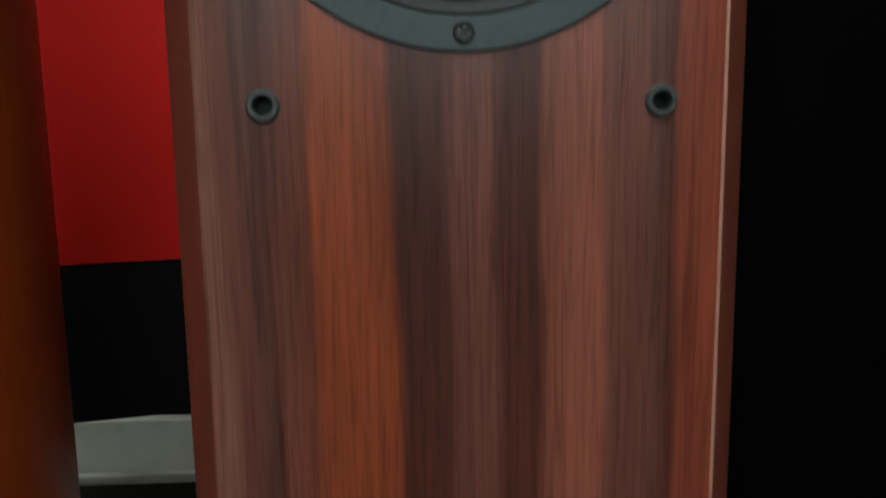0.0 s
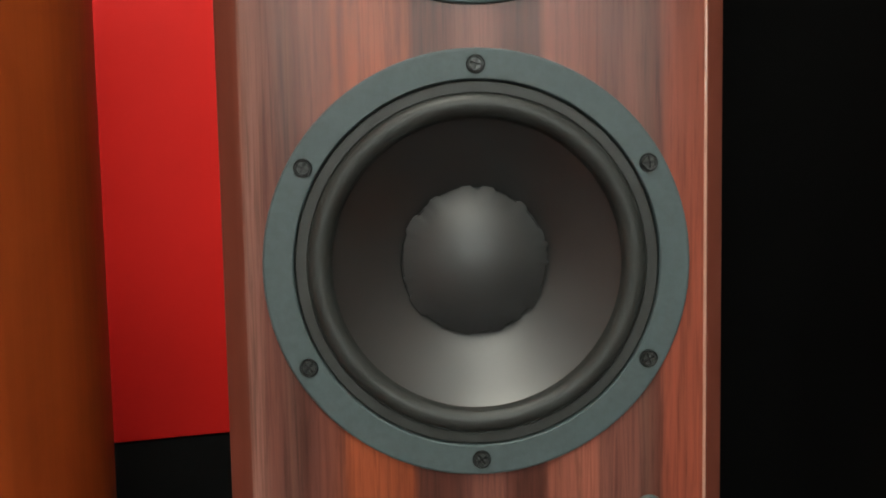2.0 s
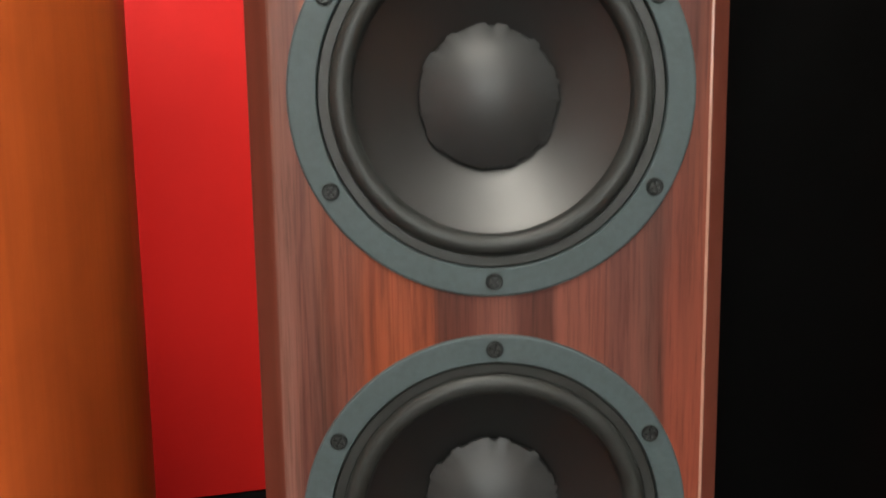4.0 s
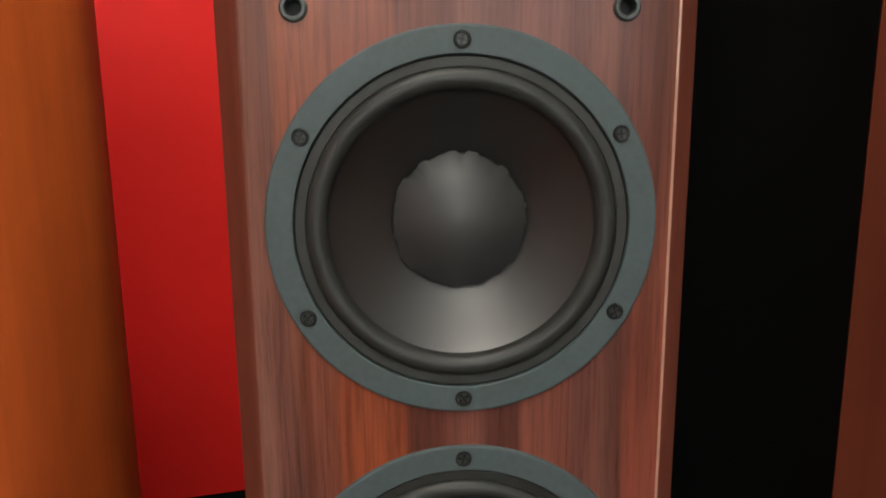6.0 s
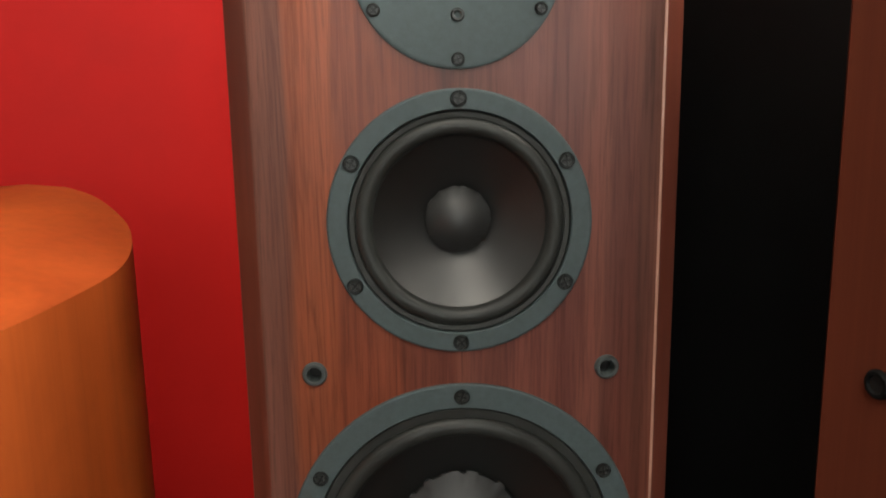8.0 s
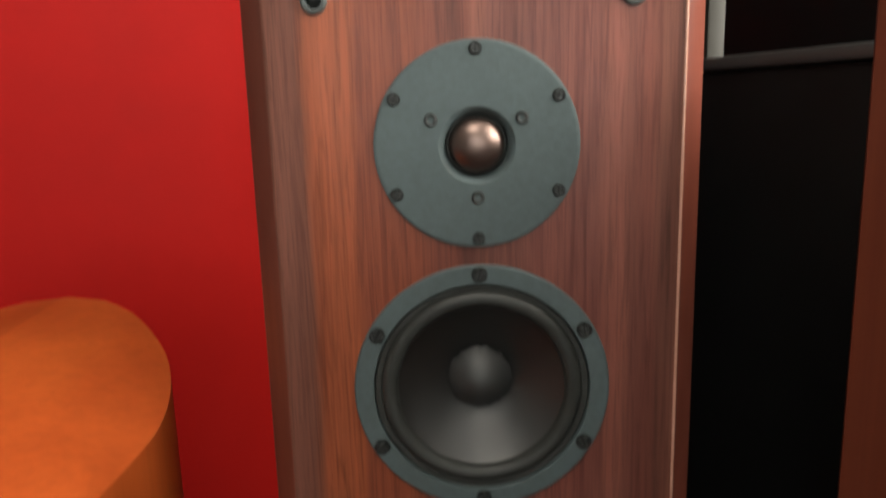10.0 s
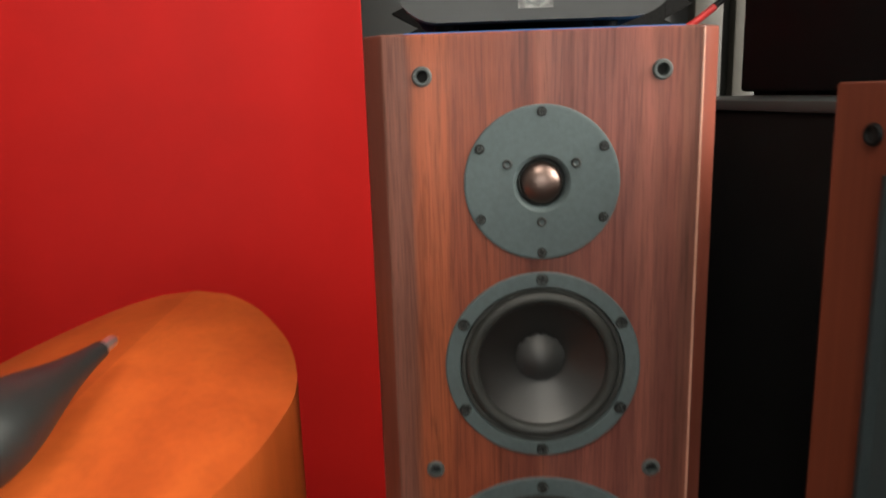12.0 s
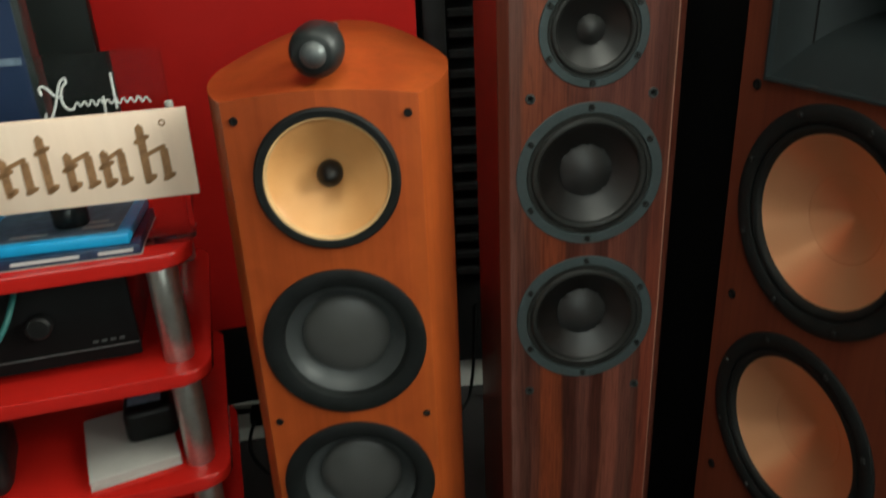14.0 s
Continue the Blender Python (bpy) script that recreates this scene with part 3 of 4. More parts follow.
def driver(parent, name, x, z, y, r_frame, r_in, r_roll, r_cone, r_cap, depth, r_screw, mats, labels, cap_rise, first_angle=90, jag=0.0, frame_h=0.0018):
    """A cone driver: flat frame ring, rubber half-roll, cone, dust cap and six screws."""
    frame_mat, roll_mat, cone_mat, cap_mat = mats
    ring = lathe([(r_in, 0.012), (r_in, -frame_h + 0.0006), (r_in + 0.0005, -frame_h), (r_in + 0.0012, -frame_h), (r_frame - 0.0016, -frame_h), (r_frame - 0.0009, -frame_h), (r_frame - 0.0003, -frame_h + 0.0004), (r_frame, -frame_h + 0.0012), (r_frame, 0.0004)], 96)
    base = part(name, ring, frame_mat, parent, labels[0])
    base.matrix_basis = pose(x, y, z)
    prof = [(r_in - 0.0004, 0.003), (r_in - 0.0006, -0.0002), (r_in - 0.0012, -0.0007), (r_roll + 0.0006, -0.0005), (r_roll, 0.0000)] + arc(r_roll, 0.0003, r_cone, 0.0010, (r_roll - r_cone) * 0.42, 10)[1:] + [(r_cone - 0.001, 0.0035)]
    part("surround", lathe(prof, 80), roll_mat, base)
    n = 14
    prof = []
    for i in range(n + 1):
        t = i / n
        prof.append((r_cone + 0.001 + (r_cap * 0.86 - r_cone) * t, 0.001 + depth * (t ** 0.9)))
    part("cone", lathe(prof, 80), cone_mat, base, labels[1])
    y_cap = 0.001 + depth * (((r_cone - r_cap) / (r_cone - r_cap * 0.86)) ** 0.9)
    prof = [(r_cap, y_cap + 0.0012)]
    n = 10
    for i in range(n + 1):
        q = 1 - i / n
        prof.append((r_cap * q, y_cap - 0.0024 - cap_rise * (1 - q * q)))
    rnd = random.Random(7)
    tabs = []
    while len(tabs) < 160:
        tabs += [rnd.choice((0.0, 0.0, 0.35, 0.9, 1.4))] * rnd.randint(1, 4)

    def wob(k, a):
        return jag * tabs[int(round(a / (2 * math.pi) * 160)) % 160] if k < 2 else 0.0
    if jag:
        part("glue_ring", lathe([(r_cap * 1.028, y_cap - 0.0008), (r_cap * 1.012, y_cap - 0.0020), (r_cap * 0.97, y_cap - 0.0018)], 96), HOLE, base, "black line of glue")
    part("dust_cap", lathe(prof, 160, wob), cap_mat, base, labels[2])
    if r_screw:
        for i in range(6):
            a = radians(first_angle + 60 * i)
            screw(base, r_screw * math.cos(a), -frame_h + 0.0006, r_screw * math.sin(a), 13 * i + 17)
    return base


def socket(parent, x, y, z, r=0.0066, mat=SOCKET, flush=False):
    """A grille socket: a soft plastic ring round a dark hole."""
    s = part("grille_socket", lathe([(r * 0.56, 0.008), (r * 0.57, -0.001), (r * 0.64, -0.0022), (r * 0.85, -0.0022), (r, -0.0008), (r, 0.0006)], 28), mat, parent)
    s.matrix_basis = pose(x, y, z)
    # flush sockets have no recess: a black disc paints the hole's dark
    depth = -0.0009 if flush else 0.006
    part("hole", lathe([(0, depth), (r * 0.60, depth), (r * 0.60, -0.0012 if flush else -0.0004)], 20), HOLE, s)
    return s


def extrude_outline(bm, outline, z0, z1, skip_front=True, top=True):
    """Walls of a plan outline [(x, y)...]; the first edge is the front, left open where skip_front."""
    lo = [bm.verts.new((x, y, z0)) for x, y in outline]
    hi = [bm.verts.new((x, y, z1)) for x, y in outline]
    n = len(outline)
    for i in range(1 if skip_front else 0, n):
        j = (i + 1) % n
        bm.faces.new((lo[i], lo[j], hi[j], hi[i]))
    bm.faces.new(hi)
    bm.faces.new(lo)
    return bm


# ---------------------------------------------------------------- the rosewood tower
TOP = 1.2285
TZ, MZ, W1Z, W2Z = 1.13, 1.001, 0.8195, 0.6090
tower = empty("tower_loudspeaker", pose(0, 0, 0), "tall rosewood-veneered tower loudspeaker with two black woofers", "loudspeaker", "loudspeakers")
bm = bmesh.new()
sockets = [(s * 0.0775, z) for z in (1.2015, 0.9225, 0.4940) for s in (-1, 1)]
front_with_holes(bm, [(-0.1035, 0), (0.1035, 0), (0.1035, TOP), (-0.1035, TOP)],
                 [(0, TZ, 0.047), (0, MZ, 0.060), (0, W1Z, 0.084), (0, W2Z, 0.084)] + [(x, z, 0.004) for x, z in sockets])
extrude_outline(bm, [(-0.1035, 0), (0.1035, 0), (0.1170, 0.0135), (0.1170, 0.32), (-0.1170, 0.32), (-0.1170, 0.0135)], 0, TOP)
bmesh.ops.remove_doubles(bm, verts=bm.verts, dist=0.0004)
edges = [e for e in bm.edges if len(e.link_faces) == 2 and e.calc_face_angle(0) > 0.5 and all(abs(abs(v.co.x) - 0.1035) < 1e-4 or abs(abs(v.co.x) - 0.1170) < 1e-4 or v.co.z > TOP - 1e-4 for v in e.verts)]
bmesh.ops.bevel(bm, geom=edges, offset=0.0018, segments=3, profile=0.5, affect="EDGES")
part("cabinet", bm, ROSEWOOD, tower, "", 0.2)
# a pale strip on the right edge only paints in its bright highlight
for ex in (0.1034,):
    o = part("edge_glint", lathe([(0, 0), (0.0010, 0), (0.0010, TOP - 0.004), (0, TOP - 0.004)], 12), EDGE_GLINT, tower, "thin pale strip standing in for the edge highlight")
    o.matrix_basis = pose(ex, 0.0007, 0.002, 90, 0, 0)
WOOFER_MATS = (FRAME_GREY, RUBBER, CONE_BLACK, CAP_BLACK)
for wz in (W1Z, W2Z):
    driver(tower, "woofer", 0, wz, 0, 0.0959, 0.0822, 0.0762, 0.0660, 0.0340, 0.0240, 0.0886, WOOFER_MATS, ("grey-framed black woofer", "", ""), 0.013, 90, 0.04)
driver(tower, "midrange_driver", 0, MZ, 0, 0.0680, 0.0575, 0.0535, 0.0450, 0.0172, 0.019, 0.0628, WOOFER_MATS, ("grey-framed black midrange driver", "", ""), 0.010, 90, 0.03)
plate = part("tweeter", lathe([(0.0158, 0.009), (0.0160, 0.0040), (0.0170, 0.0005), (0.0184, -0.0008), (0.0194, -0.0016), (0.0203, -0.0016), (0.0496, -0.0016), (0.0505, -0.0016), (0.0517, -0.0012), (0.0520, 0.0004)], 96), FRAME_GREY, tower, "grey tweeter plate")
plate.matrix_basis = pose(0, 0, TZ)
part("surround", lathe([(0.0164, 0.0070)] + arc(0.0158, 0.0062, 0.0142, 0.005, 0.0012, 6) + [(0.0134, 0.005)], 48), RUBBER, plate)
part("dome", lathe([(0.0141 * math.cos(a), 0.0042 - 0.0094 * math.sin(a)) for a in [math.pi / 2 * i / 14 for i in range(15)]], 56), DOME, plate, "bronze-coloured dome")
for i in range(6):
    a = radians(90 + 60 * i)
    screw(plate, 0.0472 * math.cos(a), -0.0012, 0.0472 * math.sin(a), 21 * i + 5, 0.78)
for i in range(3):
    a = radians(30 + 120 * i)
    screw(plate, 0.0262 * math.cos(a), -0.0012, 0.0262 * math.sin(a), 31 * i + 9, 0.78, True)
for sx, sz in sockets:
    socket(tower, sx, 0, sz)

# ---------------------------------------------------------------- the grey loudspeaker on top of the tower
blue_sheet = part("foam_sheet", box(bmesh.new(), -0.089, 0.0945, 0.0115, 0.19, TOP + 0.0002, TOP + 0.0013), BLUE_FOAM, None, "", 0)
tagged(blue_sheet, "thin light blue protective sheet on the tower's top", "sheet")


def rounded_rect(w, h, r, n=10):
    pts = []
    for cx, cz, a0 in ((w - r, h - r, 0), (-w + r, h - r, 90), (-w + r, -h + r, 180), (w - r, -h + r, 270)):
        for i in range(n + 1):
            a = radians(a0 + 90 * i / n)
            pts.append((cx + r * math.cos(a), cz + r * math.sin(a)))
    return pts


monitor = empty("grey_loudspeaker", pose(-0.0025, 0.018, TOP + 0.0013, 0, 0, 0), "dark grey small loudspeaker with rounded front standing on the tower", "loudspeaker", "loudspeakers")
bm = bmesh.new()
outline = rounded_rect(0.0940, 0.15, 0.030)
CZ = 0.1565
front_with_holes(bm, [(x, z + CZ) for x, z in outline], [(0, 0.137, 0.082)])
ring = [bm.verts.new((x, 0.0, z + CZ)) for x, z in outline]
back = [bm.verts.new((x, 0.022, z + CZ)) for x, z in outline]
for i in range(len(ring)):
    j = (i + 1) % len(ring)
    bm.faces.new((ring[i], ring[j], back[j], back[i]))
bm.faces.new(back)
bmesh.ops.remove_doubles(bm, verts=bm.verts, dist=0.0002)
part("front_plate", bm, BAFFLE_GREY, monitor, "dark grey satin front plate")
part("body", box(bmesh.new(), -0.084, 0.084, 0.024, 0.21, 0.008, 0.30, 0.012, 3), BLACK, monitor)
for fx in (-0.06, 0.055):
    for fy in (0.05, 0.17):
        f = part("foot", lathe([(0, 0), (0.008, 0), (0.009, 0.002), (0.009, 0.009), (0, 0.009)], 20), BLACK, monitor)
        f.matrix_basis = pose(fx, fy, 0.0002, 90, 0, 0)
driver(monitor, "woofer", 0, 0.137, 0, 0.0890, 0.0800, 0.0770, 0.0680, 0.0280, 0.030, 0, (PAPER_CONE, RUBBER, PAPER_CONE, PAPER_CONE), ("silver-ringed driver", "silver cone", ""), 0.010)
badge = part("sticker", box(bmesh.new(), -0.0115, 0.0115, -0.0006, 0.0, -0.0115, 0.0115), STICKER, monitor, "square silver foil sticker", 0)
badge.matrix_basis = pose(0.0005, 0, 0.0255)
part("ring_mark", lathe([(0.0095, -0.0007), (0.0095, -0.0012), (0.0083, -0.0012), (0.0083, -0.0007)], 40), MESH_GREY, badge)
part("shape_mark", box(box(bmesh.new(), -0.004, -0.0015, -0.0012, -0.0006, -0.004, 0.004), 0.0005, 0.005, -0.0012, -0.0006, -0.001, 0.003), MESH_GREY, badge, "", 0)

# ---------------------------------------------------------------- the orange cherry loudspeaker with the tweeter pod
LX, LY = -0.3185, -0.163
orange = empty("curved_loudspeaker", pose(LX, LY, 0, 0, 0, -0.8), "orange cherry-veneered curved loudspeaker with a yellow midrange cone", "loudspeaker", "loudspeakers")


HALF = [(0.1000, 0.0), (0.1035, 0.005), (0.1140, 0.026), (0.1250, 0.056), (0.1330, 0.092), (0.1365, 0.130), (0.1370, 0.165), (0.1320, 0.200), (0.1215, 0.235), (0.1065, 0.268), (0.0840, 0.300), (0.0590, 0.327), (0.0310, 0.345)]


def rounded(points, steps=3):
    """The same line with a smooth curve through its points."""
    out = []
    for i in range(len(points) - 1):
        a, b, c, d = points[max(i - 1, 0)], points[i], points[i + 1], points[min(i + 2, len(points) - 1)]
        for k in range(steps):
            t = k / steps
            out.append(tuple(0.5 * (2 * b[n] + (c[n] - a[n]) * t + (2 * a[n] - 5 * b[n] + 4 * c[n] - d[n]) * t ** 2 + (3 * b[n] - a[n] - 3 * c[n] + d[n]) * t ** 3) for n in (0, 1)))
    return out + [points[-1]]


HALF = rounded(HALF)


def half_width(y):
    return 0.10 + 0.036 * min(1.0, y / 0.15)


def crown(x, y):
    """The top of the curved cabinet: arched across, rising gently to the back."""
    return 0.970 + (0.008 + 0.066 * y) * max(0.0, 1 - (x / half_width(y)) ** 2) + 0.062 * y - 0.10 * y * y


plan = [(-0.1, 0.0), (-0.05, 0.0), (0.0, 0.0), (0.05, 0.0)] + HALF + [(0.0, 0.351)] + [(-x, y) for x, y in reversed(HALF)][:-1]
bm = bmesh.new()
LH = [(s * 0.0885, z) for z in (0.9505, 0.5840) for s in (-1, 1)]
LMZ, LW1, LW2 = 0.8835, 0.687, 0.484
top_front = [(x, crown(x, 0)) for x in (0.1, 0.075, 0.05, 0.025, 0.0, -0.025, -0.05, -0.075, -0.1)]
front_with_holes(bm, [(-0.1, 0.02), (0.1, 0.02)] + top_front, [(0, LMZ, 0.070), (0, LW1, 0.086), (0, LW2, 0.086)])
side = [p for p in plan if p[1] > 0 or abs(p[0]) > 0.09]
side = side[1:] + side[:1]
lo = [bm.verts.new((x, y, 0.02)) for x, y in side]
hi = [bm.verts.new((x, y, crown(x, y))) for x, y in side]
for i in range(len(side) - 1):
    bm.faces.new((lo[i], lo[i + 1], hi[i + 1], hi[i]))
bm.faces.new(lo)
cx, cy = 0.0, 0.17
full = side + [(x, 0.0) for x in (-0.075, -0.05, -0.025, 0.0, 0.025, 0.05, 0.075)]
rings = []
for s in (1.0, 0.97, 0.9, 0.8, 0.66, 0.5, 0.33, 0.16):
    row = []
    for x, y in full:
        px, py = cx + (x - cx) * s, cy + (y - cy) * s
        row.append(bm.verts.new((px, py, crown(px, py))))
    rings.append(row)
for a, b in zip(rings, rings[1:]):
    for i in range(len(full)):
        j = (i + 1) % len(full)
        bm.faces.new((a[i], a[j], b[j], b[i]))
bm.faces.new(rings[-1])
bmesh.ops.remove_doubles(bm, verts=bm.verts, dist=0.0004)
part("cabinet", bm, CHERRY, orange, "", 0.45)
part("plinth", box(bmesh.new(), -0.09, 0.09, 0.03, 0.3, 0, 0.021, 0.004), BLACK, orange, "black plinth")
for sx, sz in LH:
    socket(orange, sx, 0, sz, 0.0045, BLACK_SATIN, True)
mid = part("midrange_driver", lathe([(0.066, 0.012), (0.0665, -0.002), (0.0685, -0.0045), (0.0745, -0.005), (0.0770, -0.003), (0.0775, 0.0004)], 96), TRIM_BLACK, orange, "yellow woven midrange driver")
mid.matrix_basis = pose(0, 0, LMZ)
part("cone", lathe([(0.0672, -0.001), (0.0655, 0.0005), (0.064, 0.004)] + [(0.064 - 0.051 * (i / 14), 0.004 + 0.031 * (i / 14) ** 0.95) for i in range(1, 15)], 96), KEVLAR, mid, "yellow woven cone")
part("surround", lathe([(0.0674, 0.002), (0.0672, -0.0022), (0.0664, -0.0030), (0.0650, -0.0024), (0.0636, 0.0030)], 96), TAN_RIM, mid, "pale tan foam rim")
part("phase_plug", lathe([(0.0120, 0.040), (0.0136, 0.031), (0.0142, 0.0250), (0.0138, 0.0190), (0.0122, 0.0130), (0.0092, 0.0080), (0.0053, 0.0042), (0.0018, 0.0020), (0, 0.0014)], 48), BLACK_SATIN, mid, "black bullet phase plug")
for wz in (LW1, LW2):
    w = part("woofer", lathe([(0.069, 0.014), (0.0700, 0.004), (0.0730, -0.0015), (0.078, -0.0035), (0.0900, -0.0045), (0.0932, -0.003), (0.0940, 0.0004)], 96), TRIM_BLACK, orange, "black-ringed grey woofer")
    w.matrix_basis = pose(0, 0, wz)
    part("cone", lathe([(0.0695, 0.006), (0.0675, 0.0072), (0.062, 0.014), (0.0545, 0.0215), (0.044, 0.025)], 80), RIM_GREY, w, "grey cone")
    part("dust_cap", lathe([(0.0515 * math.cos(a), 0.0230 - 0.013 * math.sin(a)) for a in [math.pi / 2 * i / 14 for i in range(15)]], 80), ALU_GREY, w, "large grey dome")
# tweeter pod: a teardrop lying on the crown, tail to the back
pod = part("tweeter_pod", lathe([(0.0, -0.036), (0.0165, -0.036), (0.0200, -0.0345), (0.0238, -0.030), (0.0266, -0.021), (0.0278, -0.008), (0.0272, 0.006), (0.0246, 0.022), (0.0205, 0.040), (0.0162, 0.058), (0.0126, 0.075), (0.0098, 0.092), (0.0077, 0.108), (0.0066, 0.121), (0.0, 0.122)], 56), POD, orange, "black teardrop tweeter pod")
pod.matrix_basis = pose(0.0, 0.036, 1.0140, 3.0, 0, -2.0)
part("tweeter", lathe([(0.0, -0.0445), (0.006, -0.0435), (0.0105, -0.0405), (0.0130, -0.0368), (0.0135, -0.0355)], 40), MESH_GREY, pod, "grey domed tweeter grille")
part("tail_pin", lathe([(0.0, 0.139), (0.0040, 0.139), (0.0046, 0.137), (0.0046, 0.120)], 24), SILVER, pod, "silver tail pin")

# ---------------------------------------------------------------- the horn loudspeaker
horn_spk = empty("horn_loudspeaker", pose(0.1945, -0.211, 0, 0, 0, -74.5), "red cherry horn loudspeaker with two copper-coloured woofers", "loudspeaker", "loudspeakers")
HW, HTOP = 0.1475, 1.190
RZ1, RZ2 = 0.8190, 0.5500
bm = bmesh.new()
# square opening for the horn
AX, AZ0, AZ1 = 0.106, 0.953, 1.143
outer, e1 = loop_edges(bm, [(-HW, 0, 0), (HW, 0, 0), (HW, 0, HTOP), (-HW, 0, HTOP)])
inner, e2 = loop_edges(bm, [(-AX, 0, AZ0), (AX, 0, AZ0), (AX, 0, AZ1), (-AX, 0, AZ1)])
es = e1 + e2
for hz in (RZ1, RZ2):
    ring, e = loop_edges(bm, [(0.116 * math.cos(2 * math.pi * i / 64), 0, hz + 0.116 * math.sin(2 * math.pi * i / 64)) for i in range(64)])
    es += e
bmesh.ops.triangle_fill(bm, use_beauty=True, use_dissolve=False, edges=es)
extrude_outline(bm, [(-HW, 0), (HW, 0), (HW, 0.41), (-HW, 0.41)], 0, HTOP)
bmesh.ops.remove_doubles(bm, verts=bm.verts, dist=0.0004)
edges = [e for e in bm.edges if len(e.link_faces) == 2 and e.calc_face_angle(0) > 1.0]
bmesh.ops.bevel(bm, geom=edges, offset=0.002, segments=2, profile=0.5, affect="EDGES")
part("cabinet", bm, RED_CHERRY, horn_spk, "", 0.5)
bm = bmesh.new()
rows = []
N = 22
for k in range(N + 1):
    t = k / N
    qx = 0.84 * (1 - t) ** 1.3 + 0.16 * math.exp(-t / 0.06)
    qz = 0.75 * (1 - t) ** 2.3 + 0.25 * math.exp(-t / 0.10)
    hx, hz = 0.020 + (AX - 0.004 - 0.020) * qx, 0.018 + ((AZ1 - AZ0) / 2 - 0.004 - 0.018) * qz
    rows.append((hx, hz, 0.002 + 0.125 * t))
rows = [(AX, (AZ1 - AZ0) / 2, 0.006), (AX, (AZ1 - AZ0) / 2, -0.004), (AX - 0.003, (AZ1 - AZ0) / 2 - 0.003, -0.004)] + rows
prev = None
for hx, hz, yy in rows:
    cur = [bm.verts.new((sx * hx, yy, (AZ0 + AZ1) / 2 + sz * hz)) for sx, sz in ((-1, -1), (1, -1), (1, 1), (-1, 1))]
    if prev:
        for i in range(4):
            j = (i + 1) % 4
            bm.faces.new((prev[i], prev[j], cur[j], cur[i]))
    prev = cur
bm.faces.new(prev)
horn = part("horn", bm, HORN, horn_spk, "charcoal square horn", 0.5)
ts = 0.19
sx = 0.020 + (AX - 0.024) * (0.84 * (1 - ts) ** 1.3 + 0.16 * math.exp(-ts / 0.06))
sz = 0.018 + ((AZ1 - AZ0) / 2 - 0.022) * (0.75 * (1 - ts) ** 2.3 + 0.25 * math.exp(-ts / 0.10))
for side_x in (-1, 1):
    x0, x1 = sorted((side_x * (sx - 0.0009), side_x * (sx + 0.0009)))
    part("moulding_seam", box(bmesh.new(), x0, x1, 0.002 + 0.125 * ts - 0.0007, 0.002 + 0.125 * ts + 0.0007, (AZ0 + AZ1) / 2 - sz, (AZ0 + AZ1) / 2 + sz), HOLE, horn, "thin dark seam", 0)
for hz in (RZ1, RZ2):
    w = part("woofer", lathe([(0.105, 0.010), (0.1055, -0.002), (0.1085, -0.0042), (0.1215, -0.0048), (0.1245, -0.003), (0.1250, 0.0004)], 96), TRIM_BLACK, horn_spk, "black-ringed copper woofer")
    w.matrix_basis = pose(0, 0, hz)
    part("surround", lathe([(0.1060, 0.001)] + arc(0.1050, 0.001, 0.0945, 0.005, 0.0045, 10) + [(0.0925, 0.008)], 80), TRIM_BLACK, w)
    part("cone", lathe([(0.0938, 0.0058)] + [(0.0938 - 0.0453 * i / 12, 0.0058 + 0.0267 * (i / 12) ** 0.95) for i in range(1, 13)], 80), COPPER, w, "spun copper cone")
    part("dust_cap", lathe([(0.0496, 0.0318), (0.0488, 0.0317), (0.0478, 0.0321)] + [(0.0478 * (1 - i / 12), 0.0321 + 0.0150 * (i / 12) ** 0.8) for i in range(1, 13)], 80), COPPER, w, "concave copper dust cap")
    for i in range(8):
        a = radians(22.5 + 45 * i)
        screw(w, 0.1165 * math.cos(a), -0.0044, 0.1165 * math.sin(a), 19 * i, 0.9)
for sz in (1.163, 0.946, 0.684, 0.420):
    for sx in (-0.1180, 0.1180):
        socket(horn_spk, sx, 0, sz, 0.0062, BLACK, True)

# ---------------------------------------------------------------- black cabinets behind
BEHIND = pose(0.222, 0.0, 0, 0, 0, -73.3)
cab = empty("black_cabinet", BEHIND, "tall black loudspeaker cabinet standing behind the horn loudspeaker", "cabinet")
part("body", box(bmesh.new(), -0.325, 0.038, 0.003, 0.40, 0, 1.167, 0.002), BLACK, cab, "", 0.5)
# the top is coloured grey to hold the reflection lying on it
part("top_board", box(bmesh.new(), -0.327, 0.040, 0, 0.402, 1.168, 1.177, 0.002), RIM_GREY, cab, "top board greyed for its surface reflection", 0.5)
unit = empty("black_audio_box", BEHIND @ pose(0, 0, 1.1772), "large black box standing on the black cabinet", "box")
part("body", box(bmesh.new(), -0.318, 0.03, 0.12, 0.395, 0.004, 0.60, 0.004), BLACK, unit, "", 0.5)
for fx in (-0.29, -0.235, -0.18, -0.125, -0.07, -0.015):
    part("foot", box(bmesh.new(), fx - 0.018, fx + 0.018, 0.13, 0.38, 0, 0.0045, 0.001), BLACK, unit, "", 0)

cable = empty("speaker_cable", pose(0, 0, 0), "red and black speaker cable beside the grey loudspeaker", "cable")
tube("red_sleeve", [(0.108, 0.15, 1.232), (0.131, 0.15, 1.2355), (0.143, 0.15, 1.243), (0.156, 0.15, 1.253)], 0.0029, RED_CABLE, cable)
tube("black_lead", [(0.155, 0.15, 1.2525), (0.165, 0.15, 1.261), (0.180, 0.16, 1.267), (0.22, 0.20, 1.285), (0.262, 0.27, 1.30), (0.30, 0.36, 1.30)], 0.0026, BLACK, cable)
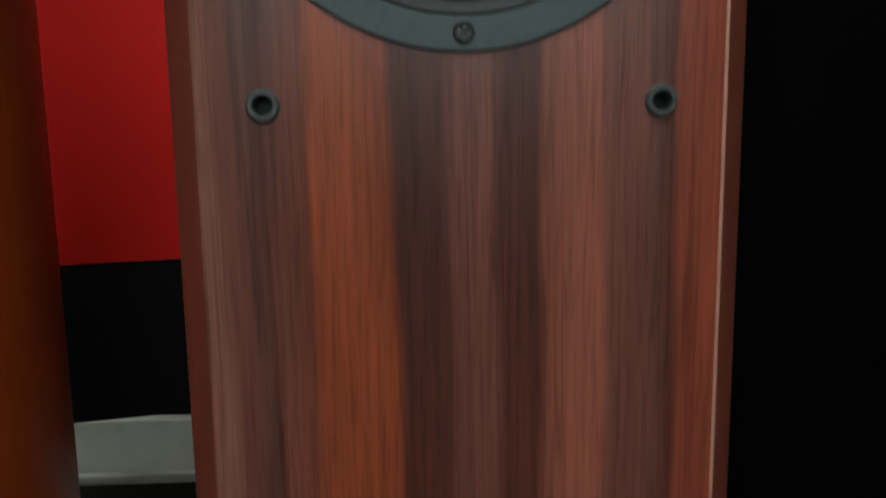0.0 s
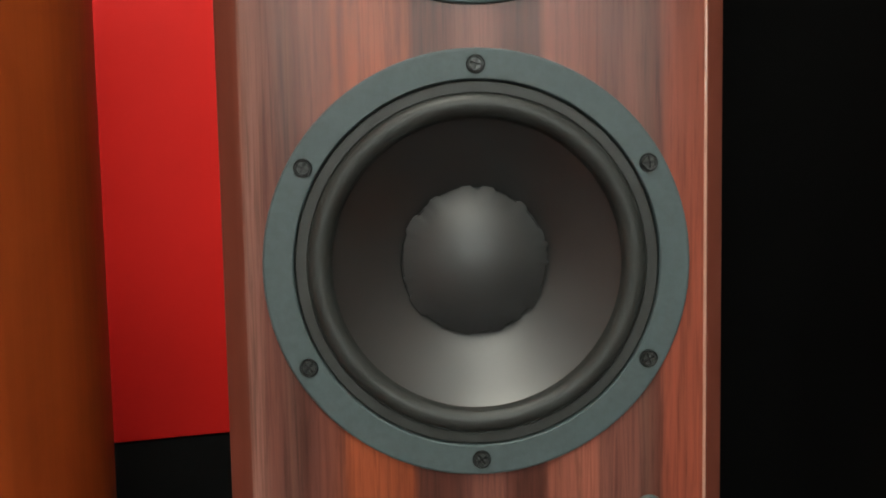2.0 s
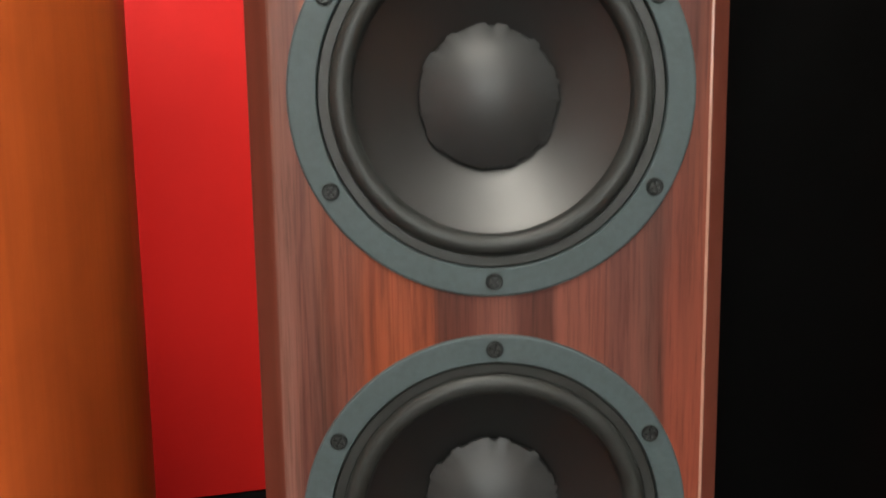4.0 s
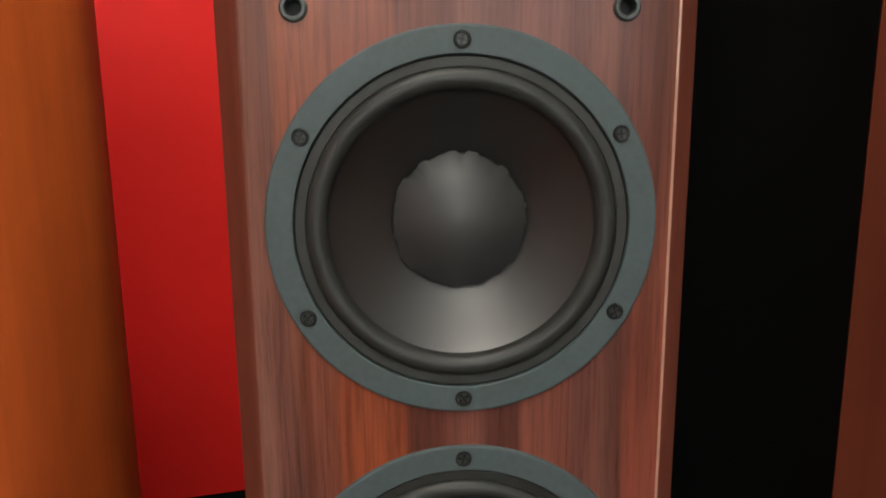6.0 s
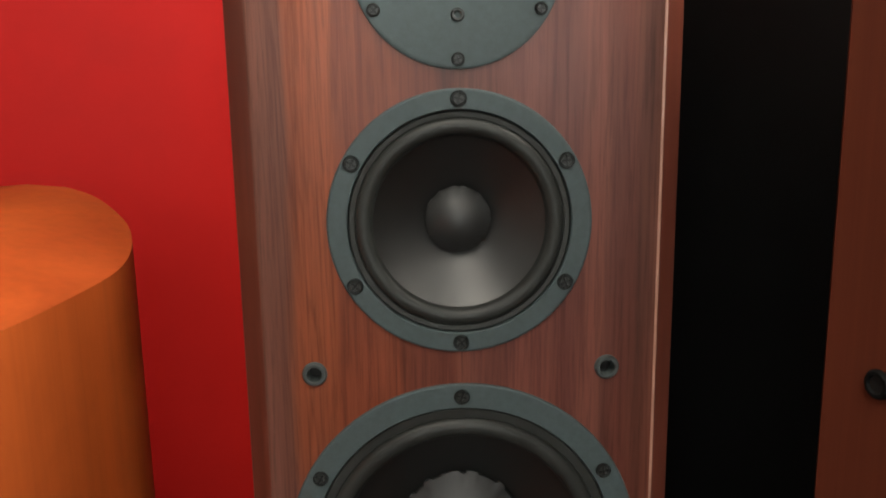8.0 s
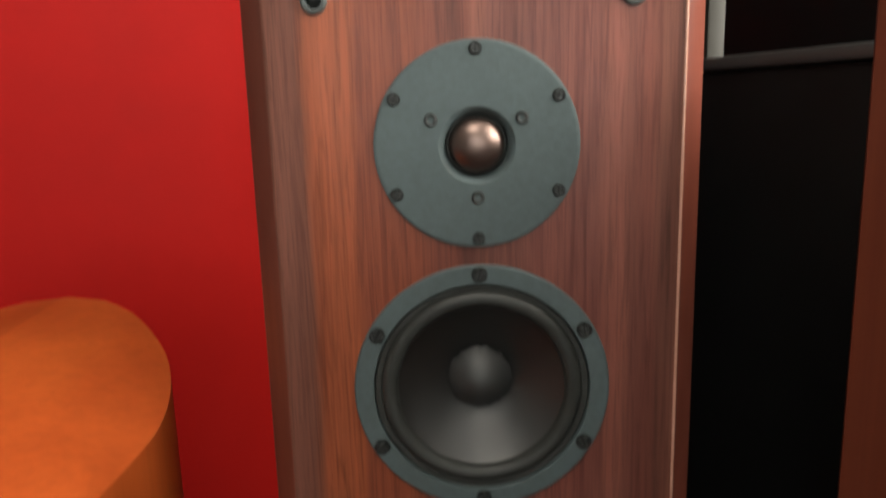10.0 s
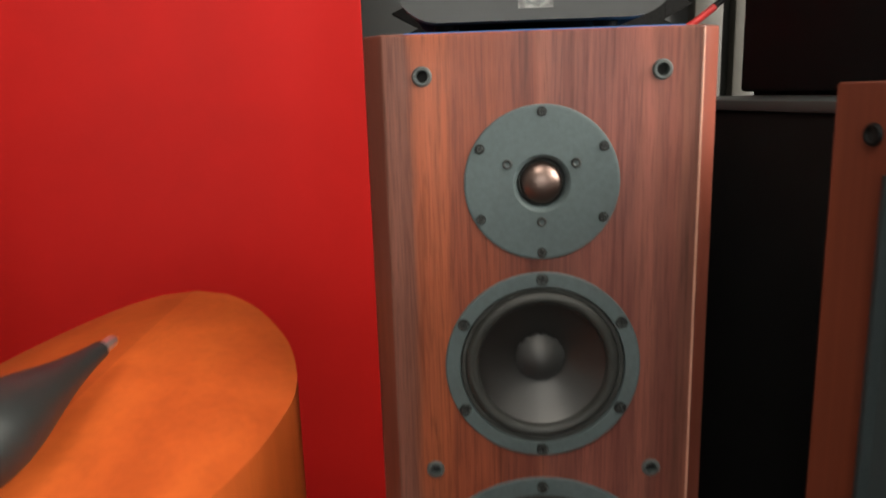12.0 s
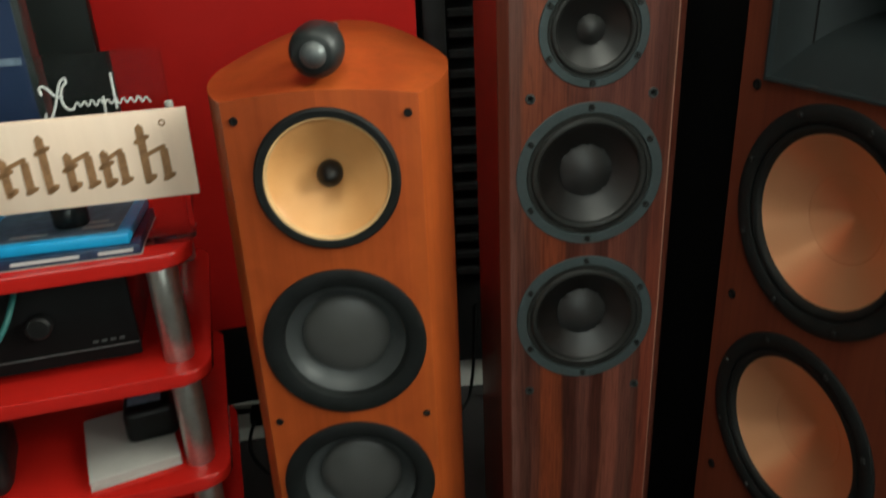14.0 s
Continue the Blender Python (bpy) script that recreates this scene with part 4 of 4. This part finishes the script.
tube("tail", [(0.075, 0.16, 1.2345), (0.095, 0.152, 1.2335), (0.110, 0.15, 1.2325)], 0.0026, BLACK, cable)

# ---------------------------------------------------------------- the red rack with its things
RACK = pose(-0.489, -0.120, 0, 0, 0, 13.8)
rack = empty("equipment_rack", RACK, "red lacquered audio rack with brushed steel posts", "rack")


def shelf_mesh(w, d, h, r):
    bm = bmesh.new()
    pts = [(x - w / 2, y + d / 2) for x, y in rounded_rect(w / 2, d / 2, r, 8)]
    lo = [bm.verts.new((x, y, -h)) for x, y in pts]
    hi = [bm.verts.new((x, y, 0)) for x, y in pts]
    for i in range(len(pts)):
        j = (i + 1) % len(pts)
        bm.faces.new((lo[i], lo[j], hi[j], hi[i]))
    top, bot = bm.faces.new(hi), bm.faces.new(lo)
    bmesh.ops.bevel(bm, geom=list(top.edges) + list(bot.edges), offset=0.004, segments=3, profile=0.5, affect="EDGES")
    return bm


first = None
SHELVES = (0.796, 0.640, 0.481, 0.322, 0.10)
for sz in SHELVES:
    if first is None:
        first = part("shelf", shelf_mesh(0.62, 0.42, 0.019, 0.035), SHELF_RED, rack, "glossy red shelf", 0.6)
        first.matrix_basis = pose(0, 0, sz)
    else:
        share("shelf", first, pose(0, 0, sz), rack)
for px in (-0.038, -0.582):
    for py in (0.045, 0.375):
        levels = (0.0,) + tuple(reversed(SHELVES))
        for a, b in zip(levels, levels[1:]):
            z0, z1 = (a + 0.0002 if a else 0.0), b - 0.0192
            o = part("post", lathe([(0, 0), (0.0175, 0), (0.0185, 0.002), (0.0185, z1 - z0 - 0.002), (0.0175, z1 - z0), (0, z1 - z0)], 32), STEEL, rack, "brushed steel post")
            o.matrix_basis = pose(px, py, z0, 90, 0, 0)


def on_rack(x, y, z, rz=0.0):
    return RACK @ pose(x, y, z, 0, 0, rz)


# wooden sign with engraved strokes
sign = empty("wooden_sign", pose(-0.4675, -0.112, 0.8610, 0, 0, 11.0), "pale wooden sign board with brown engraved strokes", "sign")
part("board", box(bmesh.new(), -0.36, 0, 0, 0.010, 0, 0.0965, 0.0012), PALE_WOOD, sign, "", 0.5)


def pen_stroke(bm, x0, z0, x1, z1, w):
    """A broad-nib stroke with pointed ends, cut a hair into the board's face colour."""
    dx, dz = x1 - x0, z1 - z0
    n = math.hypot(dx, dz)
    ux, uz = dx / n, dz / n
    h = w / 2
    pts = [(x0 - ux * h, z0 - uz * h), (x0 + uz * h, z0 - ux * h), (x1 + uz * h, z1 - ux * h), (x1 + ux * h, z1 + uz * h), (x1 - uz * h, z1 + ux * h), (x0 - uz * h, z0 + ux * h)]
    f = bm.faces.new([bm.verts.new((x, -0.0007, z)) for x, z in pts])
    back = [bm.verts.new((x, -0.0001, z)) for x, z in pts]
    for k in range(6):
        bm.faces.new((f.verts[k], f.verts[(k + 1) % 6], back[(k + 1) % 6], back[k]))


# each engraved mark: one or two upright strokes, joined by slanting ones
for xl, xr, top in ((-0.050, -0.029, 0.080), (-0.090, -0.073, 0.056), (-0.126, -0.106, 0.057), (-0.149, None, 0.078), (-0.189, -0.168, 0.057), (-0.222, None, 0.060),
                    (-0.262, -0.243, 0.057), (-0.300, -0.281, 0.057), (-0.330, None, 0.080)):
    bm = bmesh.new()
    pen_stroke(bm, xl, 0.022, xl, top, 0.0085)
    pen_stroke(bm, xl - 0.006, top - 0.016, xl + 0.007, top - 0.010, 0.005)
    pen_stroke(bm, xl - 0.002, 0.020, xl + 0.007, 0.026, 0.006)
    if xr is not None:
        pen_stroke(bm, xr, 0.024, xr, 0.054, 0.0085)
        pen_stroke(bm, xl + 0.003, 0.050, xr + 0.001, 0.058, 0.0045)
        pen_stroke(bm, xr - 0.004, 0.021, xr + 0.006, 0.026, 0.005)
    part("engraved_mark", bm, ENGRAVED, sign, "", 0)
part("engraved_ring", lathe([(0.0036, 0), (0.0036, -0.0006), (0.0022, -0.0006), (0.0022, 0)], 24), ENGRAVED, sign).matrix_basis = pose(-0.026, 0, 0.083)

# clear acrylic plate with white lettering shapes, standing on the rack behind the wooden sign
plate_sign = empty("acrylic_sign", pose(-0.491, -0.087, 0.7962, 0, 0, 11.0), "clear acrylic sign plate with white raised marks", "sign")
part("plate", box(bmesh.new(), -0.31, 0, 0, 0.003, 0, 0.222, 0.0006), ACRYLIC, plate_sign, "", 0.5)
part("base_lip", box(bmesh.new(), -0.31, 0, 0.0032, 0.055, 0, 0.003, 0.0006), ACRYLIC, plate_sign, "", 0.5)
script = [(-0.0965 + 0.0039 * k, -0.0010, 0.1640 + 0.0105 * (k % 2) + 0.0006 * ((k * 7) % 3)) for k in range(21)]
tube("white_mark", script, 0.0009, LETTER_WHITE, plate_sign)
for stroke in (((-0.0535, 0.162), (-0.0535, 0.182), (-0.053, 0.200)), ((-0.0655, 0.150), (-0.0655, 0.163), (-0.065, 0.176)),
               ((-0.124, 0.163), (-0.127, 0.157), (-0.121, 0.155), (-0.114, 0.168), (-0.108, 0.186), (-0.103, 0.197), (-0.099, 0.198)),
               ((-0.099, 0.198), (-0.097, 0.193), (-0.103, 0.190), (-0.107, 0.178), (-0.105, 0.168), (-0.099, 0.163), (-0.095, 0.167)),
               ((-0.124, 0.182), (-0.127, 0.188), (-0.122, 0.192), (-0.116, 0.186), (-0.111, 0.178), (-0.104, 0.179))):
    tube("white_mark", [(x, -0.0010, z) for x, z in stroke], 0.0013, LETTER_WHITE, plate_sign)

# marker pen standing behind the sign
pen = empty("marker_pen", pose(-0.4955, -0.075, 0.7962), "clear-barrelled pen with a white cap standing behind the sign", "pen")
o = part("barrel", lathe([(0, 0), (0.0040, 0.0), (0.0045, 0.002), (0.0045, 0.142), (0, 0.143)], 20), ACRYLIC, pen, "clear barrel")
o.matrix_basis = pose(0, 0, 0, 90, 0, 0)
o = part("cap", lathe([(0, 0.1435), (0.0040, 0.1435), (0.0050, 0.145), (0.0050, 0.161), (0.0040, 0.163), (0, 0.163)], 20), WHITE_PAPER, pen, "white cap")
o.matrix_basis = pose(0, 0, 0, 90, 0, 0)

# two plastic disc cases in a stack, with a black cap on them
case_low = empty("disc_case", on_rack(-0.052, 0.012, 0.7962, -2), "navy printed disc case lying on the red shelf", "disc case", "disc cases")
part("cover", box(bmesh.new(), -0.185, 0, 0, 0.135, 0.0006, 0.0125, 0.0015), NAVY, case_low, "", 0.5)
part("edge_sheet", box(bmesh.new(), -0.184, 0.001, -0.001, 0.134, 0, 0.0006), WHITE_PAPER, case_low, "white paper edge", 0)
for k, (x0, x1) in enumerate(((-0.045, -0.008), (-0.135, -0.065), (-0.180, -0.150))):
    part("print_bar", box(bmesh.new(), x0, x1, -0.0006, 0.0002, 0.0045, 0.0085), LETTER_WHITE, case_low, "white printed bar", 0)
case_up = empty("disc_case", on_rack(-0.062, 0.016, 0.7962 + 0.0127, -4), "bright blue plastic disc case with a grey printed cover", "disc case", "disc cases")
part("shell", box(bmesh.new(), -0.172, 0, 0, 0.135, 0, 0.0125, 0.002), BLUE_BAND, case_up, "", 0.5)
part("cover_sheet", box(bmesh.new(), -0.160, -0.014, 0.010, 0.125, 0.0126, 0.0132), COVER, case_up, "grey printed cover sheet", 0)
for x0, x1, y0, y1 in ((-0.055, -0.020, 0.030, 0.040), (-0.060, -0.030, 0.050, 0.058), (-0.13, -0.09, 0.022, 0.030)):
    part("print_bar", box(bmesh.new(), x0, x1, y0, y1, 0.0133, 0.0136), LETTER_WHITE, case_up, "pale printed bar", 0)
jar_cap = part("bottle_cap", lathe([(0, 0), (0.0185, 0), (0.0195, 0.002), (0.0195, 0.020), (0.0180, 0.023), (0, 0.023)], 40), GLOSS_BLACK)
jar_cap.matrix_basis = on_rack(-0.128, 0.075, 0.7962 + 0.0127 + 0.0137) @ pose(0, 0, 0, 90, 0, 0)
tagged(jar_cap, "glossy black round cap lying on the disc cases", "cap")

# dim blue-lit display panel behind the signs on the top shelf
blue_case = empty("display_panel", on_rack(-0.145, 0.165, 0.7962), "tall slim dark panel with a dim blue lit front", "display panel")
part("body", box(bmesh.new(), -0.30, 0, 0, 0.045, 0.006, 0.38, 0.003), SCREEN_BLACK, blue_case, "", 0.5)
part("display", box(bmesh.new(), -0.292, -0.008, -0.0015, -0.0002, 0.030, 0.365), DISPLAY, blue_case, "dim blue lit display", 0)
for x0, x1, z0, z1 in ((-0.052, -0.012, 0.196, 0.206), (-0.080, -0.060, 0.150, 0.166), (-0.110, -0.070, 0.118, 0.128), (-0.095, -0.045, 0.085, 0.092), (-0.200, -0.120, 0.205, 0.214)):
    part("print_bar", box(bmesh.new(), x0, x1, -0.0024, -0.0016, z0, z1), COVER, blue_case, "pale printed bar", 0)
for fx in (-0.26, -0.04):
    part("foot", box(bmesh.new(), fx - 0.015, fx + 0.015, 0.002, 0.090, 0, 0.0062), BLACK, blue_case, "", 0)

# black amplifier on the second shelf
amp = empty("black_amplifier", on_rack(-0.082, 0.045, 0.6402), "black amplifier with dim knobs on the second shelf", "amplifier")
part("body", box(bmesh.new(), -0.43, 0, 0.008, 0.30, 0.012, 0.118, 0.003), GLOSS_BLACK, amp, "", 0.5)
part("front_panel", box(bmesh.new(), -0.432, 0.002, 0, 0.0078, 0.013, 0.120, 0.002), BLACK_PANEL, amp, "satin black front panel", 0.5)
part("trim_strip", box(bmesh.new(), -0.432, 0.002, -0.0012, -0.0002, 0.0300, 0.0316, 0.0004), MESH_GREY, amp, "thin grey trim strip", 0.5)
for kx, kr in ((-0.10, 0.014), (-0.155, 0.009), (-0.30, 0.022)):
    o = part("knob", lathe([(0, -0.016), (kr * 0.85, -0.016), (kr, -0.014), (kr, 0.0)], 32), SCREW, amp, "dark metal knob")
    o.matrix_basis = pose(kx, -0.0002, 0.075)
for k in range(4):
    part("print_bar", box(bmesh.new(), -0.050 + k * 0.010, -0.044 + k * 0.010, -0.0006, -0.0001, 0.038, 0.041), MESH_GREY, amp, "small pale printed bar", 0)
for fx in (-0.40, -0.03):
    for fy in (0.04, 0.26):
        part("foot", box(bmesh.new(), fx - 0.015, fx + 0.015, fy - 0.015, fy + 0.015, 0, 0.0122), BLACK, amp, "", 0)
teal = tube("teal_cable", [RACK @ Vector(c) for c in ((-0.33, 0.002, 0.652), (-0.29, 0.0, 0.668), (-0.25, 0.004, 0.69), (-0.215, 0.012, 0.72), (-0.20, 0.03, 0.752), (-0.20, 0.06, 0.7635))], 0.0035, TEAL_CABLE)
tagged(teal, "thin teal cable hanging in front of the black amplifier", "cable")

# white folder and black devices on the third shelf
folder = empty("white_folder", on_rack(-0.062, 0.040, 0.4812, 10), "white paper folder lying on the third shelf", "folder")
part("cover", box(bmesh.new(), -0.112, 0, 0, 0.15, 0, 0.004, 0.0008), WHITE_PAPER, folder, "", 0.5)
part("pages", box(bmesh.new(), -0.111, -0.001, 0.001, 0.149, 0.0042, 0.011, 0.0008), WHITE_PAPER, folder, "", 0.5)
part("top_cover", box(bmesh.new(), -0.112, 0, 0, 0.15, 0.0112, 0.0150, 0.0008), WHITE_PAPER, folder, "", 0.5)
adaptor = empty("power_adaptor", on_rack(-0.075, 0.085, 0.4965, 4), "black power adaptor lying on the white folder", "adaptor")
part("case", box(bmesh.new(), -0.055, 0.012, 0, 0.10, 0, 0.050, 0.010, 3), BLACK_SATIN, adaptor, "", 0.6)
part("label_plate", box(bmesh.new(), -0.048, -0.005, 0.02, 0.08, 0.0501, 0.0505), COVER, adaptor, "grey printed label", 0)
headset = empty("black_device", on_rack(-0.262, 0.040, 0.4812, 8), "rounded black device with a steel dial on the third shelf", "device")
part("case", box(bmesh.new(), -0.11, 0, 0, 0.12, 0, 0.075, 0.022, 4), BLACK_SATIN, headset, "", 0.6)
o = part("dial", lathe([(0, -0.010), (0.020, -0.010), (0.023, -0.007), (0.023, 0.0)], 36), STEEL, headset, "steel dial")
o.matrix_basis = pose(-0.055, -0.0002, 0.038)

# ---------------------------------------------------------------- cables and sockets on the floor behind
strip = empty("power_strip", pose(-0.60, 0.63, 0, 0, 0, 6), "white power strip with black plugs on the floor", "power strip")
part("body", box(bmesh.new(), -0.26, 0.10, -0.03, 0.03, 0, 0.042, 0.006, 3), WHITE_PAINT, strip, "", 0.6)
for k in range(4):
    part("plug", box(bmesh.new(), -0.22 + k * 0.08, -0.18 + k * 0.08, -0.036, 0.018, 0.0422, 0.075, 0.006, 2), BLACK, strip, "black plug", 0.6)
for k, pts in enumerate((((-0.64, 0.62, 0.06), (-0.66, 0.52, 0.05), (-0.60, 0.45, 0.008), (-0.50, 0.40, 0.006), (-0.40, 0.45, 0.006)),
                         ((-0.72, 0.60, 0.06), (-0.74, 0.50, 0.03), (-0.70, 0.42, 0.006), (-0.60, 0.36, 0.006)),
                         ((-0.10, 0.66, 0.30), (-0.105, 0.665, 0.16), (-0.112, 0.69, 0.05), (-0.13, 0.66, 0.006), (-0.22, 0.55, 0.006)))):
    c = tube("floor_cable", pts, 0.0042, BLACK)
    tagged(c, "black cable trailing over the floor behind the speakers", "cable", "floor cables")
paper = empty("white_carton_flap", pose(-0.045, 0.70, 0, 0, 0, -28), "torn white carton flap leaning near the tower", "carton")
part("flap", box(bmesh.new(), -0.03, 0.05, 0, 0.003, 0, 0.07, 0.001), WHITE_PAPER, paper, "", 0.5)
